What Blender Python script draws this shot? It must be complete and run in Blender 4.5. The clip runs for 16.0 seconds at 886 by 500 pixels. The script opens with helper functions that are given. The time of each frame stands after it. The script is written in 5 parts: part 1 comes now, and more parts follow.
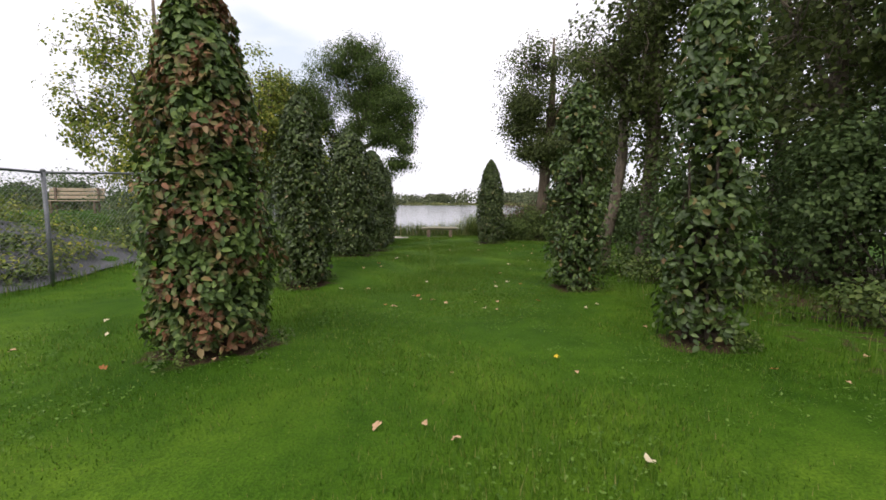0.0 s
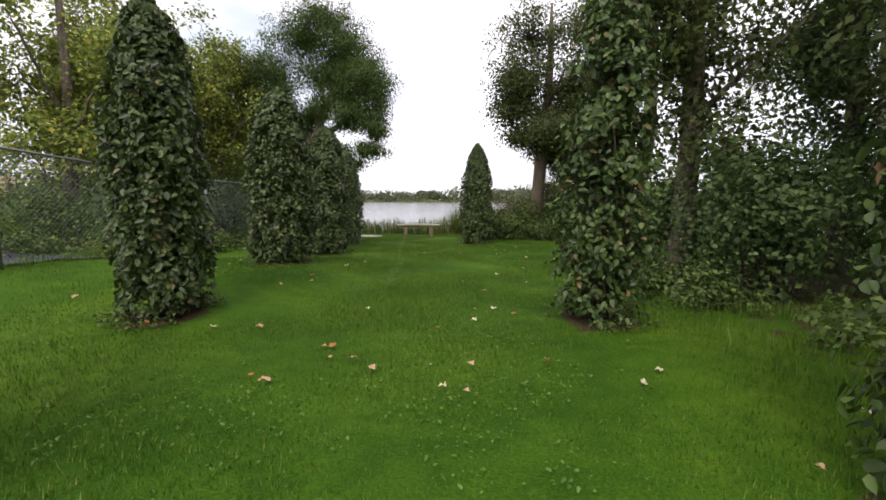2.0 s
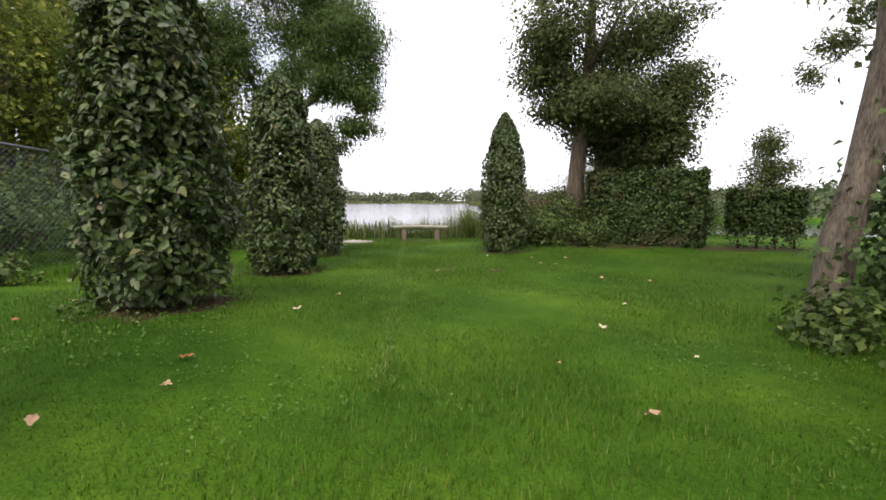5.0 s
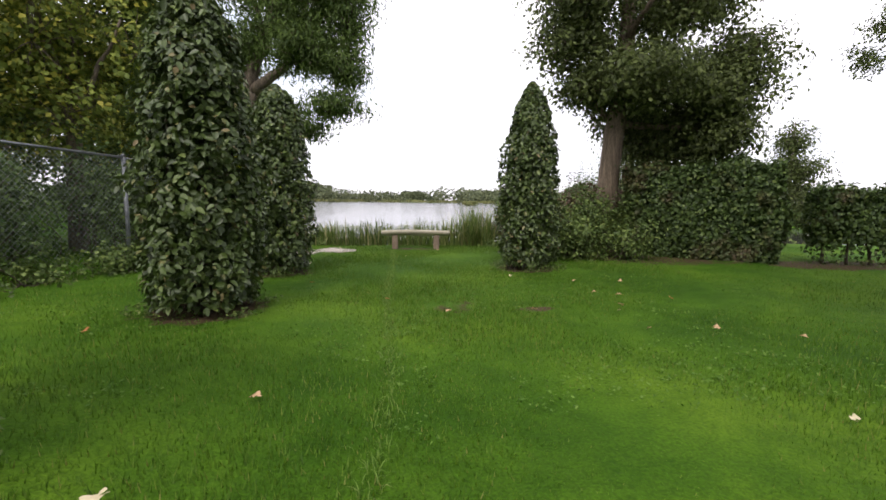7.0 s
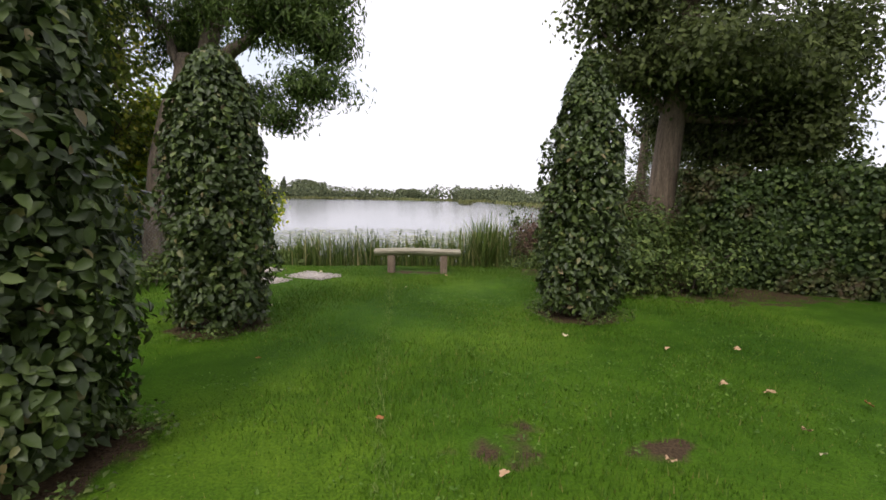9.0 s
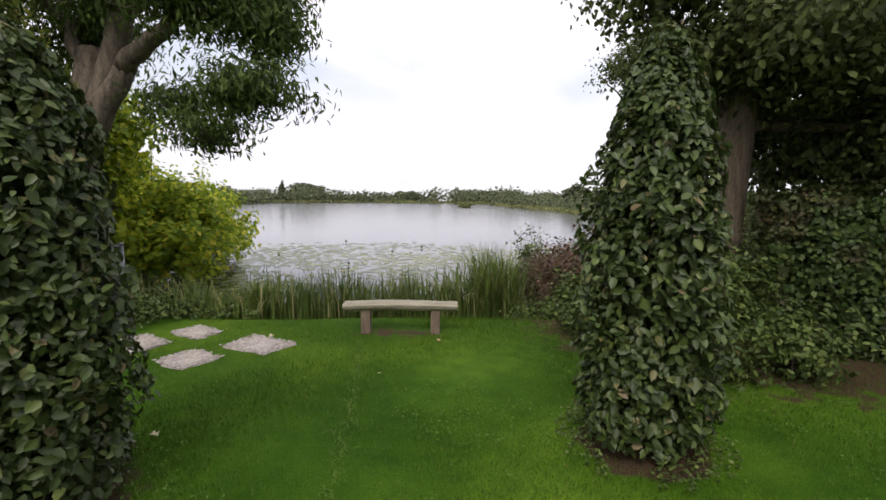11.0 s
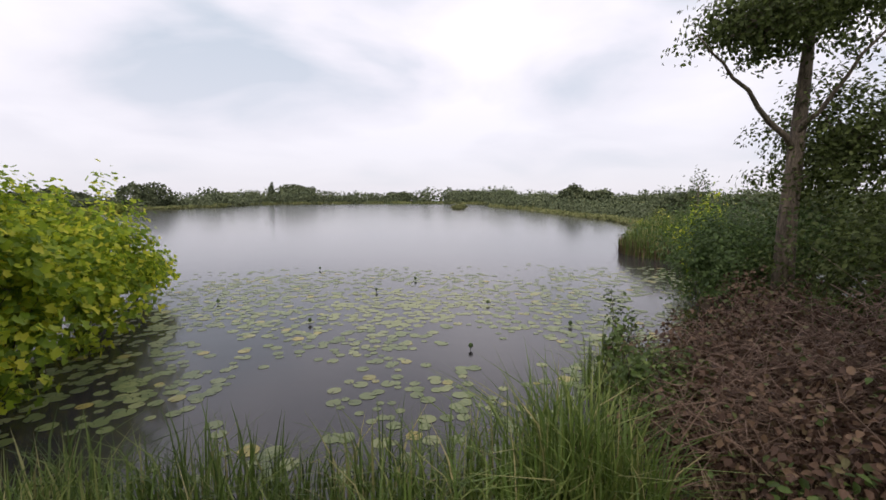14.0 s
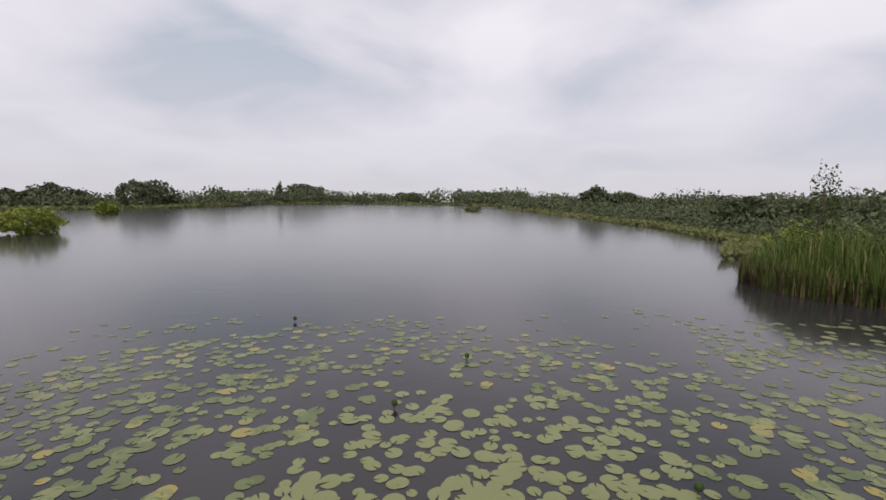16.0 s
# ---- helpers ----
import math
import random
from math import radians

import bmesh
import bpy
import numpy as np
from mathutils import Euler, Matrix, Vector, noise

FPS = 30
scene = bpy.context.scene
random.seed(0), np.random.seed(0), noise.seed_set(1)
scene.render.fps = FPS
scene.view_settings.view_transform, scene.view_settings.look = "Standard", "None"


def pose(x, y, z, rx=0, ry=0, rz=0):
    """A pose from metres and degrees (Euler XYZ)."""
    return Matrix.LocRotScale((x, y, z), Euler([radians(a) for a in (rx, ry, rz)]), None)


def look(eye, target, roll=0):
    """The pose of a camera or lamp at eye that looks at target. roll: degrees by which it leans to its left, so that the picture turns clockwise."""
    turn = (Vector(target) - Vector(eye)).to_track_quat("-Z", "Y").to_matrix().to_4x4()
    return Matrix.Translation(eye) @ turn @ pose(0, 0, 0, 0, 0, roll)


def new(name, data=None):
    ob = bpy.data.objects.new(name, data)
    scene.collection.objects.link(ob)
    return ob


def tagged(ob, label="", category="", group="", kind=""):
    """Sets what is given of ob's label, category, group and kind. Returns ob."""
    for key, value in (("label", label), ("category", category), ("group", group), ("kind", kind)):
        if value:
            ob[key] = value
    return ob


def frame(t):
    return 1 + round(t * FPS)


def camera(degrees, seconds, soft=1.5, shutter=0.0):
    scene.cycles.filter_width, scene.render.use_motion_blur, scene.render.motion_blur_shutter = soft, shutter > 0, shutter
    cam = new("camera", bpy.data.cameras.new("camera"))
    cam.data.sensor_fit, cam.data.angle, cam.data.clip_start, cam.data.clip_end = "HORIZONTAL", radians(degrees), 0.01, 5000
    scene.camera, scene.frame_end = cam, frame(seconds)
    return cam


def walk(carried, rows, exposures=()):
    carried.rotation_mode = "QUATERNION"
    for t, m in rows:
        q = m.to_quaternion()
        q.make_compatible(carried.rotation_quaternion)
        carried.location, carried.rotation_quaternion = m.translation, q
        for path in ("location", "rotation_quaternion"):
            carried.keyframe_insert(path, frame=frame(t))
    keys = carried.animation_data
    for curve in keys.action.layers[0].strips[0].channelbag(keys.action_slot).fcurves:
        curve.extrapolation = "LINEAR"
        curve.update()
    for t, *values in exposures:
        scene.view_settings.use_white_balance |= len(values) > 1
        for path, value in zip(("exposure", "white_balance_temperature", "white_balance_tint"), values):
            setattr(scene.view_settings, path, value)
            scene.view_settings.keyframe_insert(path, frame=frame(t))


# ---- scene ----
cam = camera(90.0, 16.0, soft=1.6)
PATH = [
    (0, (-0.016, -0.346, 1.389), (-0.026, 1.643, 1.178), 0.1),
    (0.5, (0.09, 0.267, 1.334), (0.132, 2.256, 1.121), -0.1),
    (1, (0.322, 0.889, 1.306), (0.37, 2.877, 1.087), -0.0),
    (1.5, (0.403, 1.515, 1.271), (0.45, 3.502, 1.051), 0.1),
    (2, (0.389, 2.162, 1.245), (0.418, 4.149, 1.022), 0.3),
    (2.5, (0.25, 2.766, 1.204), (0.263, 4.753, 0.978), 0.2),
    (3, (0.046, 3.308, 1.192), (0.087, 5.295, 0.967), -0.1),
    (3.2, (-0.004, 3.529, 1.198), (0.042, 5.515, 0.966), -0.2),
    (5.3, (0.015, 6.161, 1.039), (0.079, 8.148, 0.823), 0.2),
    (5.5, (0.026, 6.422, 1.037), (0.099, 8.409, 0.817), 0.4),
    (6, (0.012, 7.021, 1.039), (0.091, 9.007, 0.818), 0.5),
    (6.5, (-0.076, 7.577, 1.047), (0.009, 9.563, 0.828), 0.5),
    (7, (-0.138, 8.137, 1.054), (-0.038, 10.122, 0.834), 0.6),
    (7.5, (-0.143, 8.692, 1.069), (-0.039, 10.677, 0.85), 0.6),
    (8, (-0.176, 9.279, 1.099), (-0.066, 11.264, 0.878), 0.7),
    (8.5, (-0.253, 9.803, 1.169), (-0.139, 11.787, 0.944), 0.9),
    (8.7, (-0.294, 9.982, 1.217), (-0.176, 11.966, 0.988), 1.0),
    (10.8, (-0.101, 11.907, 1.53), (0.049, 13.89, 1.313), 0.8),
    (11, (-0.063, 12.139, 1.715), (0.062, 14.123, 1.494), 0.4),
    (11.5, (0.01, 12.451, 2.132), (0.163, 14.433, 1.91), 0.1),
    (12, (0.012, 12.943, 2.328), (0.168, 14.925, 2.106), -0.1),
    (12.5, (-0.006, 13.6, 2.357), (0.15, 15.581, 2.131), -0.2),
    (13, (0.01, 14.395, 2.333), (0.165, 16.376, 2.107), -0.2),
    (13.5, (0.037, 15.311, 2.356), (0.193, 17.293, 2.132), -0.2),
    (14, (-0.027, 16.614, 2.319), (0.131, 18.596, 2.097), -0.1),
    (14.5, (-0.091, 18.139, 2.314), (0.057, 20.121, 2.091), 0.0),
    (15, (-0.279, 19.868, 2.308), (-0.143, 21.851, 2.086), 0.3),
    (15.5, (-0.527, 21.778, 2.364), (-0.397, 23.762, 2.144), 0.3),
    (16, (-0.684, 23.898, 2.407), (-0.562, 25.882, 2.19), 0.5),
]
walk(cam, [(t, look(eye, target, roll)) for t, eye, target, roll in PATH],
     exposures=[(0, 0.72), (1.5, 0.76), (3, 0.92), (5.5, 1.15), (7, 1.05), (8.5, 0.86), (11.5, 0.64), (12.5, 0.6), (13.5, 0.5), (14.5, 0.25), (16, 0.02)])

# ---- world and light ----
SKY = bpy.data.worlds.new("overcast_sky")
scene.world = SKY
SKY.use_nodes = True


def build_sky():
    nt = SKY.node_tree
    nt.nodes.clear()
    N, L = nt.nodes.new, nt.links.new
    out, bg = N("ShaderNodeOutputWorld"), N("ShaderNodeBackground")
    sky = N("ShaderNodeTexSky")
    sky.sky_type, sky.sun_disc = "NISHITA", False
    sky.sun_elevation, sky.sun_rotation = radians(48), radians(200)
    tc, sep = N("ShaderNodeTexCoord"), N("ShaderNodeSeparateXYZ")
    L(tc.outputs["Generated"], sep.inputs[0])
    # a flat cloud deck: direction divided by its height
    hz = N("ShaderNodeMath"); hz.operation = "MAXIMUM"; hz.inputs[1].default_value = 0.0
    L(sep.outputs["Z"], hz.inputs[0])
    ad = N("ShaderNodeMath"); ad.operation = "ADD"; ad.inputs[1].default_value = 0.22
    L(hz.outputs[0], ad.inputs[0])
    dx = N("ShaderNodeMath"); dx.operation = "DIVIDE"; L(sep.outputs["X"], dx.inputs[0]); L(ad.outputs[0], dx.inputs[1])
    dy = N("ShaderNodeMath"); dy.operation = "DIVIDE"; L(sep.outputs["Y"], dy.inputs[0]); L(ad.outputs[0], dy.inputs[1])
    com = N("ShaderNodeCombineXYZ"); L(dx.outputs[0], com.inputs[0]); L(dy.outputs[0], com.inputs[1])
    n1 = N("ShaderNodeTexNoise"); n1.inputs["Scale"].default_value = 1.05; n1.inputs["Detail"].default_value = 6
    n1.inputs["Roughness"].default_value = 0.45; n1.inputs["Distortion"].default_value = 0.35
    off = N("ShaderNodeVectorMath"); off.operation = "ADD"; off.inputs[1].default_value = (3.1, 1.4, 0.0)
    L(com.outputs[0], off.inputs[0]); L(off.outputs[0], n1.inputs["Vector"])
    cr = N("ShaderNodeValToRGB")
    e = cr.color_ramp.elements
    e[0].position, e[0].color = 0.33, (0.50, 0.55, 0.63, 1)
    e[1].position, e[1].color = 0.60, (0.95, 0.90, 0.955, 1)
    m = e.new(0.46); m.color = (0.78, 0.75, 0.815, 1)
    L(n1.outputs["Fac"], cr.inputs[0])
    # thicker, greyer veil low over the horizon
    hr = N("ShaderNodeMapRange"); hr.inputs["From Min"].default_value = 0.0; hr.inputs["From Max"].default_value = 0.35
    L(hz.outputs[0], hr.inputs["Value"])
    mx = N("ShaderNodeMix"); mx.data_type = "RGBA"
    mx.inputs["A"].default_value = (0.66, 0.635, 0.70, 1)
    L(hr.outputs[0], mx.inputs["Factor"]); L(cr.outputs[0], mx.inputs["B"])
    # the clear sky above shows through faintly
    sc = N("ShaderNodeVectorMath"); sc.operation = "SCALE"; sc.inputs["Scale"].default_value = 0.1
    L(sky.outputs[0], sc.inputs[0])
    m2 = N("ShaderNodeMix"); m2.data_type = "RGBA"; m2.inputs["Factor"].default_value = 0.1
    L(mx.outputs["Result"], m2.inputs["A"]); L(sc.outputs[0], m2.inputs["B"])
    L(m2.outputs["Result"], bg.inputs["Color"])
    bg.inputs["Strength"].default_value = 1.0
    L(bg.outputs[0], out.inputs[0])


build_sky()
sun = new("sun", bpy.data.lights.new("sun", "SUN"))
sun.data.energy, sun.data.angle, sun.data.color = 1.2, radians(25), (1.0, 0.93, 0.84)
sun.matrix_world = look((-6, -16, 20), (0, 0, 0))

# ---- materials ----


def mat_nodes(name):
    m = bpy.data.materials.new(name)
    m.use_nodes = True
    nt = m.node_tree
    b = nt.nodes["Principled BSDF"]
    return m, nt, b, nt.nodes.new, nt.links.new


def ramp(N, stops):
    r = N("ShaderNodeValToRGB")
    e = r.color_ramp.elements
    e[0].position, e[0].color = stops[0][0], (*stops[0][1], 1)
    e[1].position, e[1].color = stops[-1][0], (*stops[-1][1], 1)
    for p, c in stops[1:-1]:
        e.new(p).color = (*c, 1)
    return r


def leaf_mat(name, stops, rough=0.45, clear=0.25, patch=None, scale=1.2, gloss=0.22):
    """Leaves: one tint a leaf, a second one in patches, some light shining through."""
    m, nt, b, N, L = mat_nodes(name)
    g = N("ShaderNodeNewGeometry")
    r = ramp(N, stops)
    L(g.outputs["Random Per Island"], r.inputs[0])
    col = r.outputs[0]
    tc, nz = N("ShaderNodeTexCoord"), N("ShaderNodeTexNoise")
    nz.inputs["Scale"].default_value, nz.inputs["Detail"].default_value = scale, 3
    L(tc.outputs["Object"], nz.inputs["Vector"])
    if patch:
        lo, hi, stops2 = patch
        mr = N("ShaderNodeMapRange"); mr.inputs["From Min"].default_value, mr.inputs["From Max"].default_value = lo, hi
        L(nz.outputs["Fac"], mr.inputs["Value"])
        r2 = ramp(N, stops2); L(g.outputs["Random Per Island"], r2.inputs[0])
        mx = N("ShaderNodeMix"); mx.data_type = "RGBA"
        L(mr.outputs[0], mx.inputs["Factor"]); L(col, mx.inputs["A"]); L(r2.outputs[0], mx.inputs["B"])
        col = mx.outputs["Result"]
    n2 = N("ShaderNodeTexNoise"); n2.inputs["Scale"].default_value = 60
    L(tc.outputs["Object"], n2.inputs["Vector"])
    bc = N("ShaderNodeBrightContrast"); L(col, bc.inputs["Color"])
    mm = N("ShaderNodeMapRange"); mm.inputs["To Min"].default_value, mm.inputs["To Max"].default_value = -0.02, 0.02
    L(n2.outputs["Fac"], mm.inputs["Value"]); L(mm.outputs[0], bc.inputs["Bright"])
    L(bc.outputs[0], b.inputs["Base Color"])
    b.inputs["Roughness"].default_value = rough
    b.inputs["Specular IOR Level"].default_value = gloss
    tr, ms = N("ShaderNodeBsdfTranslucent"), N("ShaderNodeMixShader")
    L(bc.outputs[0], tr.inputs["Color"])
    ms.inputs[0].default_value = clear
    L(b.outputs[0], ms.inputs[1]); L(tr.outputs[0], ms.inputs[2])
    L(ms.outputs[0], nt.nodes["Material Output"].inputs["Surface"])
    return m


def rough_mat(name, c1, c2, scale=8.0, rough=0.85, bump=0.3, stretch=(1, 1, 1), c3=None, fine=6.0, metal=0.0):
    """A worn opaque surface: two tints in patches, fine grain and relief."""
    m, nt, b, N, L = mat_nodes(name)
    tc, mp = N("ShaderNodeTexCoord"), N("ShaderNodeMapping")
    mp.inputs["Scale"].default_value = stretch
    L(tc.outputs["Object"], mp.inputs["Vector"])
    n1, n2 = N("ShaderNodeTexNoise"), N("ShaderNodeTexNoise")
    n1.inputs["Scale"].default_value, n1.inputs["Detail"].default_value = scale, 6
    n2.inputs["Scale"].default_value, n2.inputs["Detail"].default_value = scale * fine, 4
    L(mp.outputs[0], n1.inputs["Vector"]); L(mp.outputs[0], n2.inputs["Vector"])
    mix = N("ShaderNodeMath"); mix.operation = "MULTIPLY_ADD"; mix.inputs[1].default_value = 0.5
    L(n2.outputs["Fac"], mix.inputs[0]); 
    h = N("ShaderNodeMath"); h.operation = "MULTIPLY"; h.inputs[1].default_value = 0.5
    L(n1.outputs["Fac"], h.inputs[0]); L(h.outputs[0], mix.inputs[2])
    r = ramp(N, [(0.36, c1), (0.5, c3 or tuple((a + d) / 2 for a, d in zip(c1, c2))), (0.64, c2)])
    L(mix.outputs[0], r.inputs[0]); L(r.outputs[0], b.inputs["Base Color"])
    b.inputs["Roughness"].default_value, b.inputs["Metallic"].default_value = rough, metal
    bp = N("ShaderNodeBump"); bp.inputs["Strength"].default_value, bp.inputs["Distance"].default_value = bump, 0.02
    L(mix.outputs[0], bp.inputs["Height"]); L(bp.outputs[0], b.inputs["Normal"])
    return m


def ground_mat():
    """Lawn with mossy and worn patches; bare earth where the attribute soil says so."""
    m, nt, b, N, L = mat_nodes("lawn_turf")
    tc = N("ShaderNodeTexCoord")

    def nz(s, d):
        n = N("ShaderNodeTexNoise"); n.inputs["Scale"].default_value, n.inputs["Detail"].default_value = s, d
        L(tc.outputs["Object"], n.inputs["Vector"]); return n
    big, mid, fin = nz(0.55, 4), nz(5, 5), nz(70, 4)
    r1 = ramp(N, [(0.34, (0.031, 0.081, 0.005)), (0.5, (0.053, 0.118, 0.008)), (0.64, (0.084, 0.157, 0.012))])
    L(big.outputs["Fac"], r1.inputs[0])
    r2 = ramp(N, [(0.35, (0.68, 0.72, 0.62)), (0.65, (1.16, 1.14, 1.0))])
    L(fin.outputs["Fac"], r2.inputs[0])
    r3 = ramp(N, [(0.35, (0.8, 0.85, 0.8)), (0.65, (1.15, 1.1, 1.1))])
    L(mid.outputs["Fac"], r3.inputs[0])
    a = N("ShaderNodeMix"); a.data_type, a.blend_type = "RGBA", "MULTIPLY"; a.inputs["Factor"].default_value = 1
    L(r1.outputs[0], a.inputs["A"]); L(r2.outputs[0], a.inputs["B"])
    c = N("ShaderNodeMix"); c.data_type, c.blend_type = "RGBA", "MULTIPLY"; c.inputs["Factor"].default_value = 1
    L(a.outputs["Result"], c.inputs["A"]); L(r3.outputs[0], c.inputs["B"])
    at = N("ShaderNodeAttribute"); at.attribute_name = "soil"
    s2 = N("ShaderNodeMath"); s2.operation = "ADD"; L(at.outputs["Fac"], s2.inputs[0])
    mm = N("ShaderNodeMapRange"); mm.inputs["From Min"].default_value, mm.inputs["From Max"].default_value = 0.3, 0.7
    mm.inputs["To Min"].default_value, mm.inputs["To Max"].default_value = -0.35, 0.35
    L(mid.outputs["Fac"], mm.inputs["Value"]); L(mm.outputs[0], s2.inputs[1])
    st = N("ShaderNodeMapRange"); st.inputs["From Min"].default_value, st.inputs["From Max"].default_value = 0.4, 0.65
    L(s2.outputs[0], st.inputs["Value"])
    r4 = ramp(N, [(0.3, (0.030, 0.020, 0.012)), (0.7, (0.10, 0.068, 0.040))]); L(fin.outputs["Fac"], r4.inputs[0])
    d = N("ShaderNodeMix"); d.data_type = "RGBA"
    L(st.outputs[0], d.inputs["Factor"]); L(c.outputs["Result"], d.inputs["A"]); L(r4.outputs[0], d.inputs["B"])
    L(d.outputs["Result"], b.inputs["Base Color"])
    b.inputs["Roughness"].default_value, b.inputs["Specular IOR Level"].default_value = 0.85, 0.08
    bp = N("ShaderNodeBump"); bp.inputs["Strength"].default_value, bp.inputs["Distance"].default_value = 0.7, 0.02
    L(fin.outputs["Fac"], bp.inputs["Height"]); L(bp.outputs[0], b.inputs["Normal"])
    return m


def water_mat():
    m, nt, b, N, L = mat_nodes("lake_water")
    b.inputs["Base Color"].default_value = (0.032, 0.029, 0.032, 1)
    b.inputs["Roughness"].default_value, b.inputs["IOR"].default_value = 0.12, 1.45
    tc, mp, n = N("ShaderNodeTexCoord"), N("ShaderNodeMapping"), N("ShaderNodeTexNoise")
    mp.inputs["Scale"].default_value = (0.8, 1.6, 1)
    n.inputs["Scale"].default_value, n.inputs["Detail"].default_value = 1.6, 5
    L(tc.outputs["Object"], mp.inputs[0]); L(mp.outputs[0], n.inputs["Vector"])
    bp = N("ShaderNodeBump"); bp.inputs["Strength"].default_value, bp.inputs["Distance"].default_value = 0.14, 0.03
    L(n.outputs["Fac"], bp.inputs["Height"]); L(bp.outputs[0], b.inputs["Normal"])
    return m


GROUND, WATER = ground_mat(), water_mat()
HORNBEAM = leaf_mat("hornbeam_leaf", [(0, (0.030, 0.048, 0.012)), (0.5, (0.055, 0.083, 0.020)), (0.85, (0.088, 0.128, 0.032)), (0.96, (0.135, 0.178, 0.045)), (1, (0.19, 0.140, 0.066))], 0.45, 0.2, gloss=0.4)
HORNBEAM_BROWN = leaf_mat("hornbeam_leaf_browning", [(0, (0.037, 0.065, 0.016)), (0.6, (0.081, 0.131, 0.033)), (1, (0.163, 0.225, 0.056))], 0.5, 0.12,
                          patch=(0.47, 0.56, [(0, (0.125, 0.059, 0.030)), (0.4, (0.250, 0.119, 0.062)), (0.55, (0.075, 0.112, 0.031)), (0.8, (0.088, 0.138, 0.037)), (1, (0.350, 0.188, 0.106))]), scale=3.2)
HORNBEAM_FRESH = leaf_mat("hornbeam_leaf_fresh", [(0, (0.032, 0.056, 0.014)), (0.6, (0.066, 0.108, 0.026)), (0.93, (0.12, 0.175, 0.042)), (1, (0.22, 0.13, 0.06))], 0.45, 0.2, gloss=0.36)
HEDGE = leaf_mat("hedge_leaf", [(0, (0.024, 0.042, 0.011)), (0.5, (0.046, 0.075, 0.019)), (0.85, (0.072, 0.112, 0.028)), (1, (0.12, 0.16, 0.04))], 0.5, 0.12,
                 patch=(0.54, 0.68, [(0, (0.075, 0.050, 0.028)), (0.5, (0.055, 0.075, 0.022)), (1, (0.13, 0.10, 0.05))]), scale=1.6)
OAK = leaf_mat("oak_leaf", [(0, (0.040, 0.053, 0.016)), (0.6, (0.086, 0.112, 0.033)), (1, (0.164, 0.202, 0.063))], 0.5, 0.5)
ASH = leaf_mat("willow_leaf", [(0, (0.042, 0.072, 0.018)), (0.6, (0.090, 0.138, 0.032)), (1, (0.150, 0.217, 0.053))], 0.5, 0.5)
POPLAR = leaf_mat("poplar_leaf", [(0, (0.100, 0.137, 0.027)), (0.5, (0.191, 0.246, 0.047)), (0.85, (0.328, 0.364, 0.069)), (1, (0.546, 0.491, 0.091))], 0.5, 0.42)
MAPLE = leaf_mat("maple_leaf", [(0, (0.124, 0.206, 0.022)), (0.5, (0.289, 0.390, 0.033)), (0.85, (0.513, 0.557, 0.045)), (1, (0.750, 0.699, 0.083))], 0.5, 0.5)
LAUREL = leaf_mat("dark_shrub_leaf", [(0, (0.052, 0.085, 0.030)), (0.6, (0.098, 0.150, 0.050)), (1, (0.165, 0.235, 0.078))], 0.45, 0.45)
BRAMBLE = leaf_mat("bramble_leaf", [(0, (0.039, 0.061, 0.015)), (0.6, (0.083, 0.127, 0.029)), (1, (0.165, 0.209, 0.055))], 0.5, 0.2)
DEAD = leaf_mat("dead_bramble_leaf", [(0, (0.046, 0.026, 0.019)), (0.55, (0.115, 0.068, 0.046)), (0.85, (0.176, 0.115, 0.070)), (1, (0.068, 0.108, 0.030))], 0.7, 0.1)
REED = leaf_mat("reed_blade", [(0, (0.060, 0.096, 0.022)), (0.6, (0.126, 0.186, 0.041)), (0.88, (0.216, 0.252, 0.072)), (1, (0.408, 0.348, 0.168))], 0.45, 0.25)
GRASS = leaf_mat("grass_blade", [(0, (0.042, 0.094, 0.007)), (0.5, (0.065, 0.135, 0.009)), (0.9, (0.103, 0.178, 0.016)), (1, (0.23, 0.22, 0.065))], 0.6, 0.3,
                 patch=(0.42, 0.66, [(0, (0.051, 0.115, 0.008)), (0.6, (0.082, 0.165, 0.012)), (0.9, (0.124, 0.203, 0.024)), (1, (0.25, 0.24, 0.07))]), scale=0.9)
# distant haze is put into this leaf colour: paler, greyer green
HAZED_GREEN = leaf_mat("hazed_woods_leaf", [(0, (0.065, 0.082, 0.045)), (0.6, (0.105, 0.125, 0.065)), (1, (0.16, 0.175, 0.09))], 0.8, 0.1)
FAR_REED = leaf_mat("far_reed_leaf", [(0, (0.12, 0.135, 0.05)), (0.6, (0.17, 0.18, 0.07)), (1, (0.23, 0.23, 0.10))], 0.8, 0.1)
STRAW = leaf_mat("flattened_grass_blade", [(0, (0.09, 0.165, 0.02)), (0.7, (0.125, 0.205, 0.035)), (1, (0.20, 0.24, 0.07))], 0.6, 0.2)
WEED = leaf_mat("lawn_weed_leaf", [(0, (0.055, 0.120, 0.011)), (0.6, (0.088, 0.170, 0.018)), (1, (0.14, 0.23, 0.04))], 0.5, 0.2)
PADLEAF = leaf_mat("lily_leaf", [(0, (0.129, 0.163, 0.060)), (0.6, (0.198, 0.232, 0.090)), (0.93, (0.267, 0.284, 0.120)), (1, (0.396, 0.318, 0.086))], 0.35, 0.1, gloss=0.4)
BARK = rough_mat("grey_brown_bark", (0.045, 0.034, 0.026), (0.21, 0.165, 0.122), 5, 0.9, 1.0, (3, 3, 0.5))
BARK_OAK = rough_mat("oak_bark", (0.055, 0.040, 0.028), (0.20, 0.15, 0.105), 6, 0.9, 1.0, (3.5, 3.5, 0.35))
TWIG = rough_mat("dark_twig", (0.03, 0.022, 0.016), (0.09, 0.065, 0.045), 12, 0.9, 0.4)
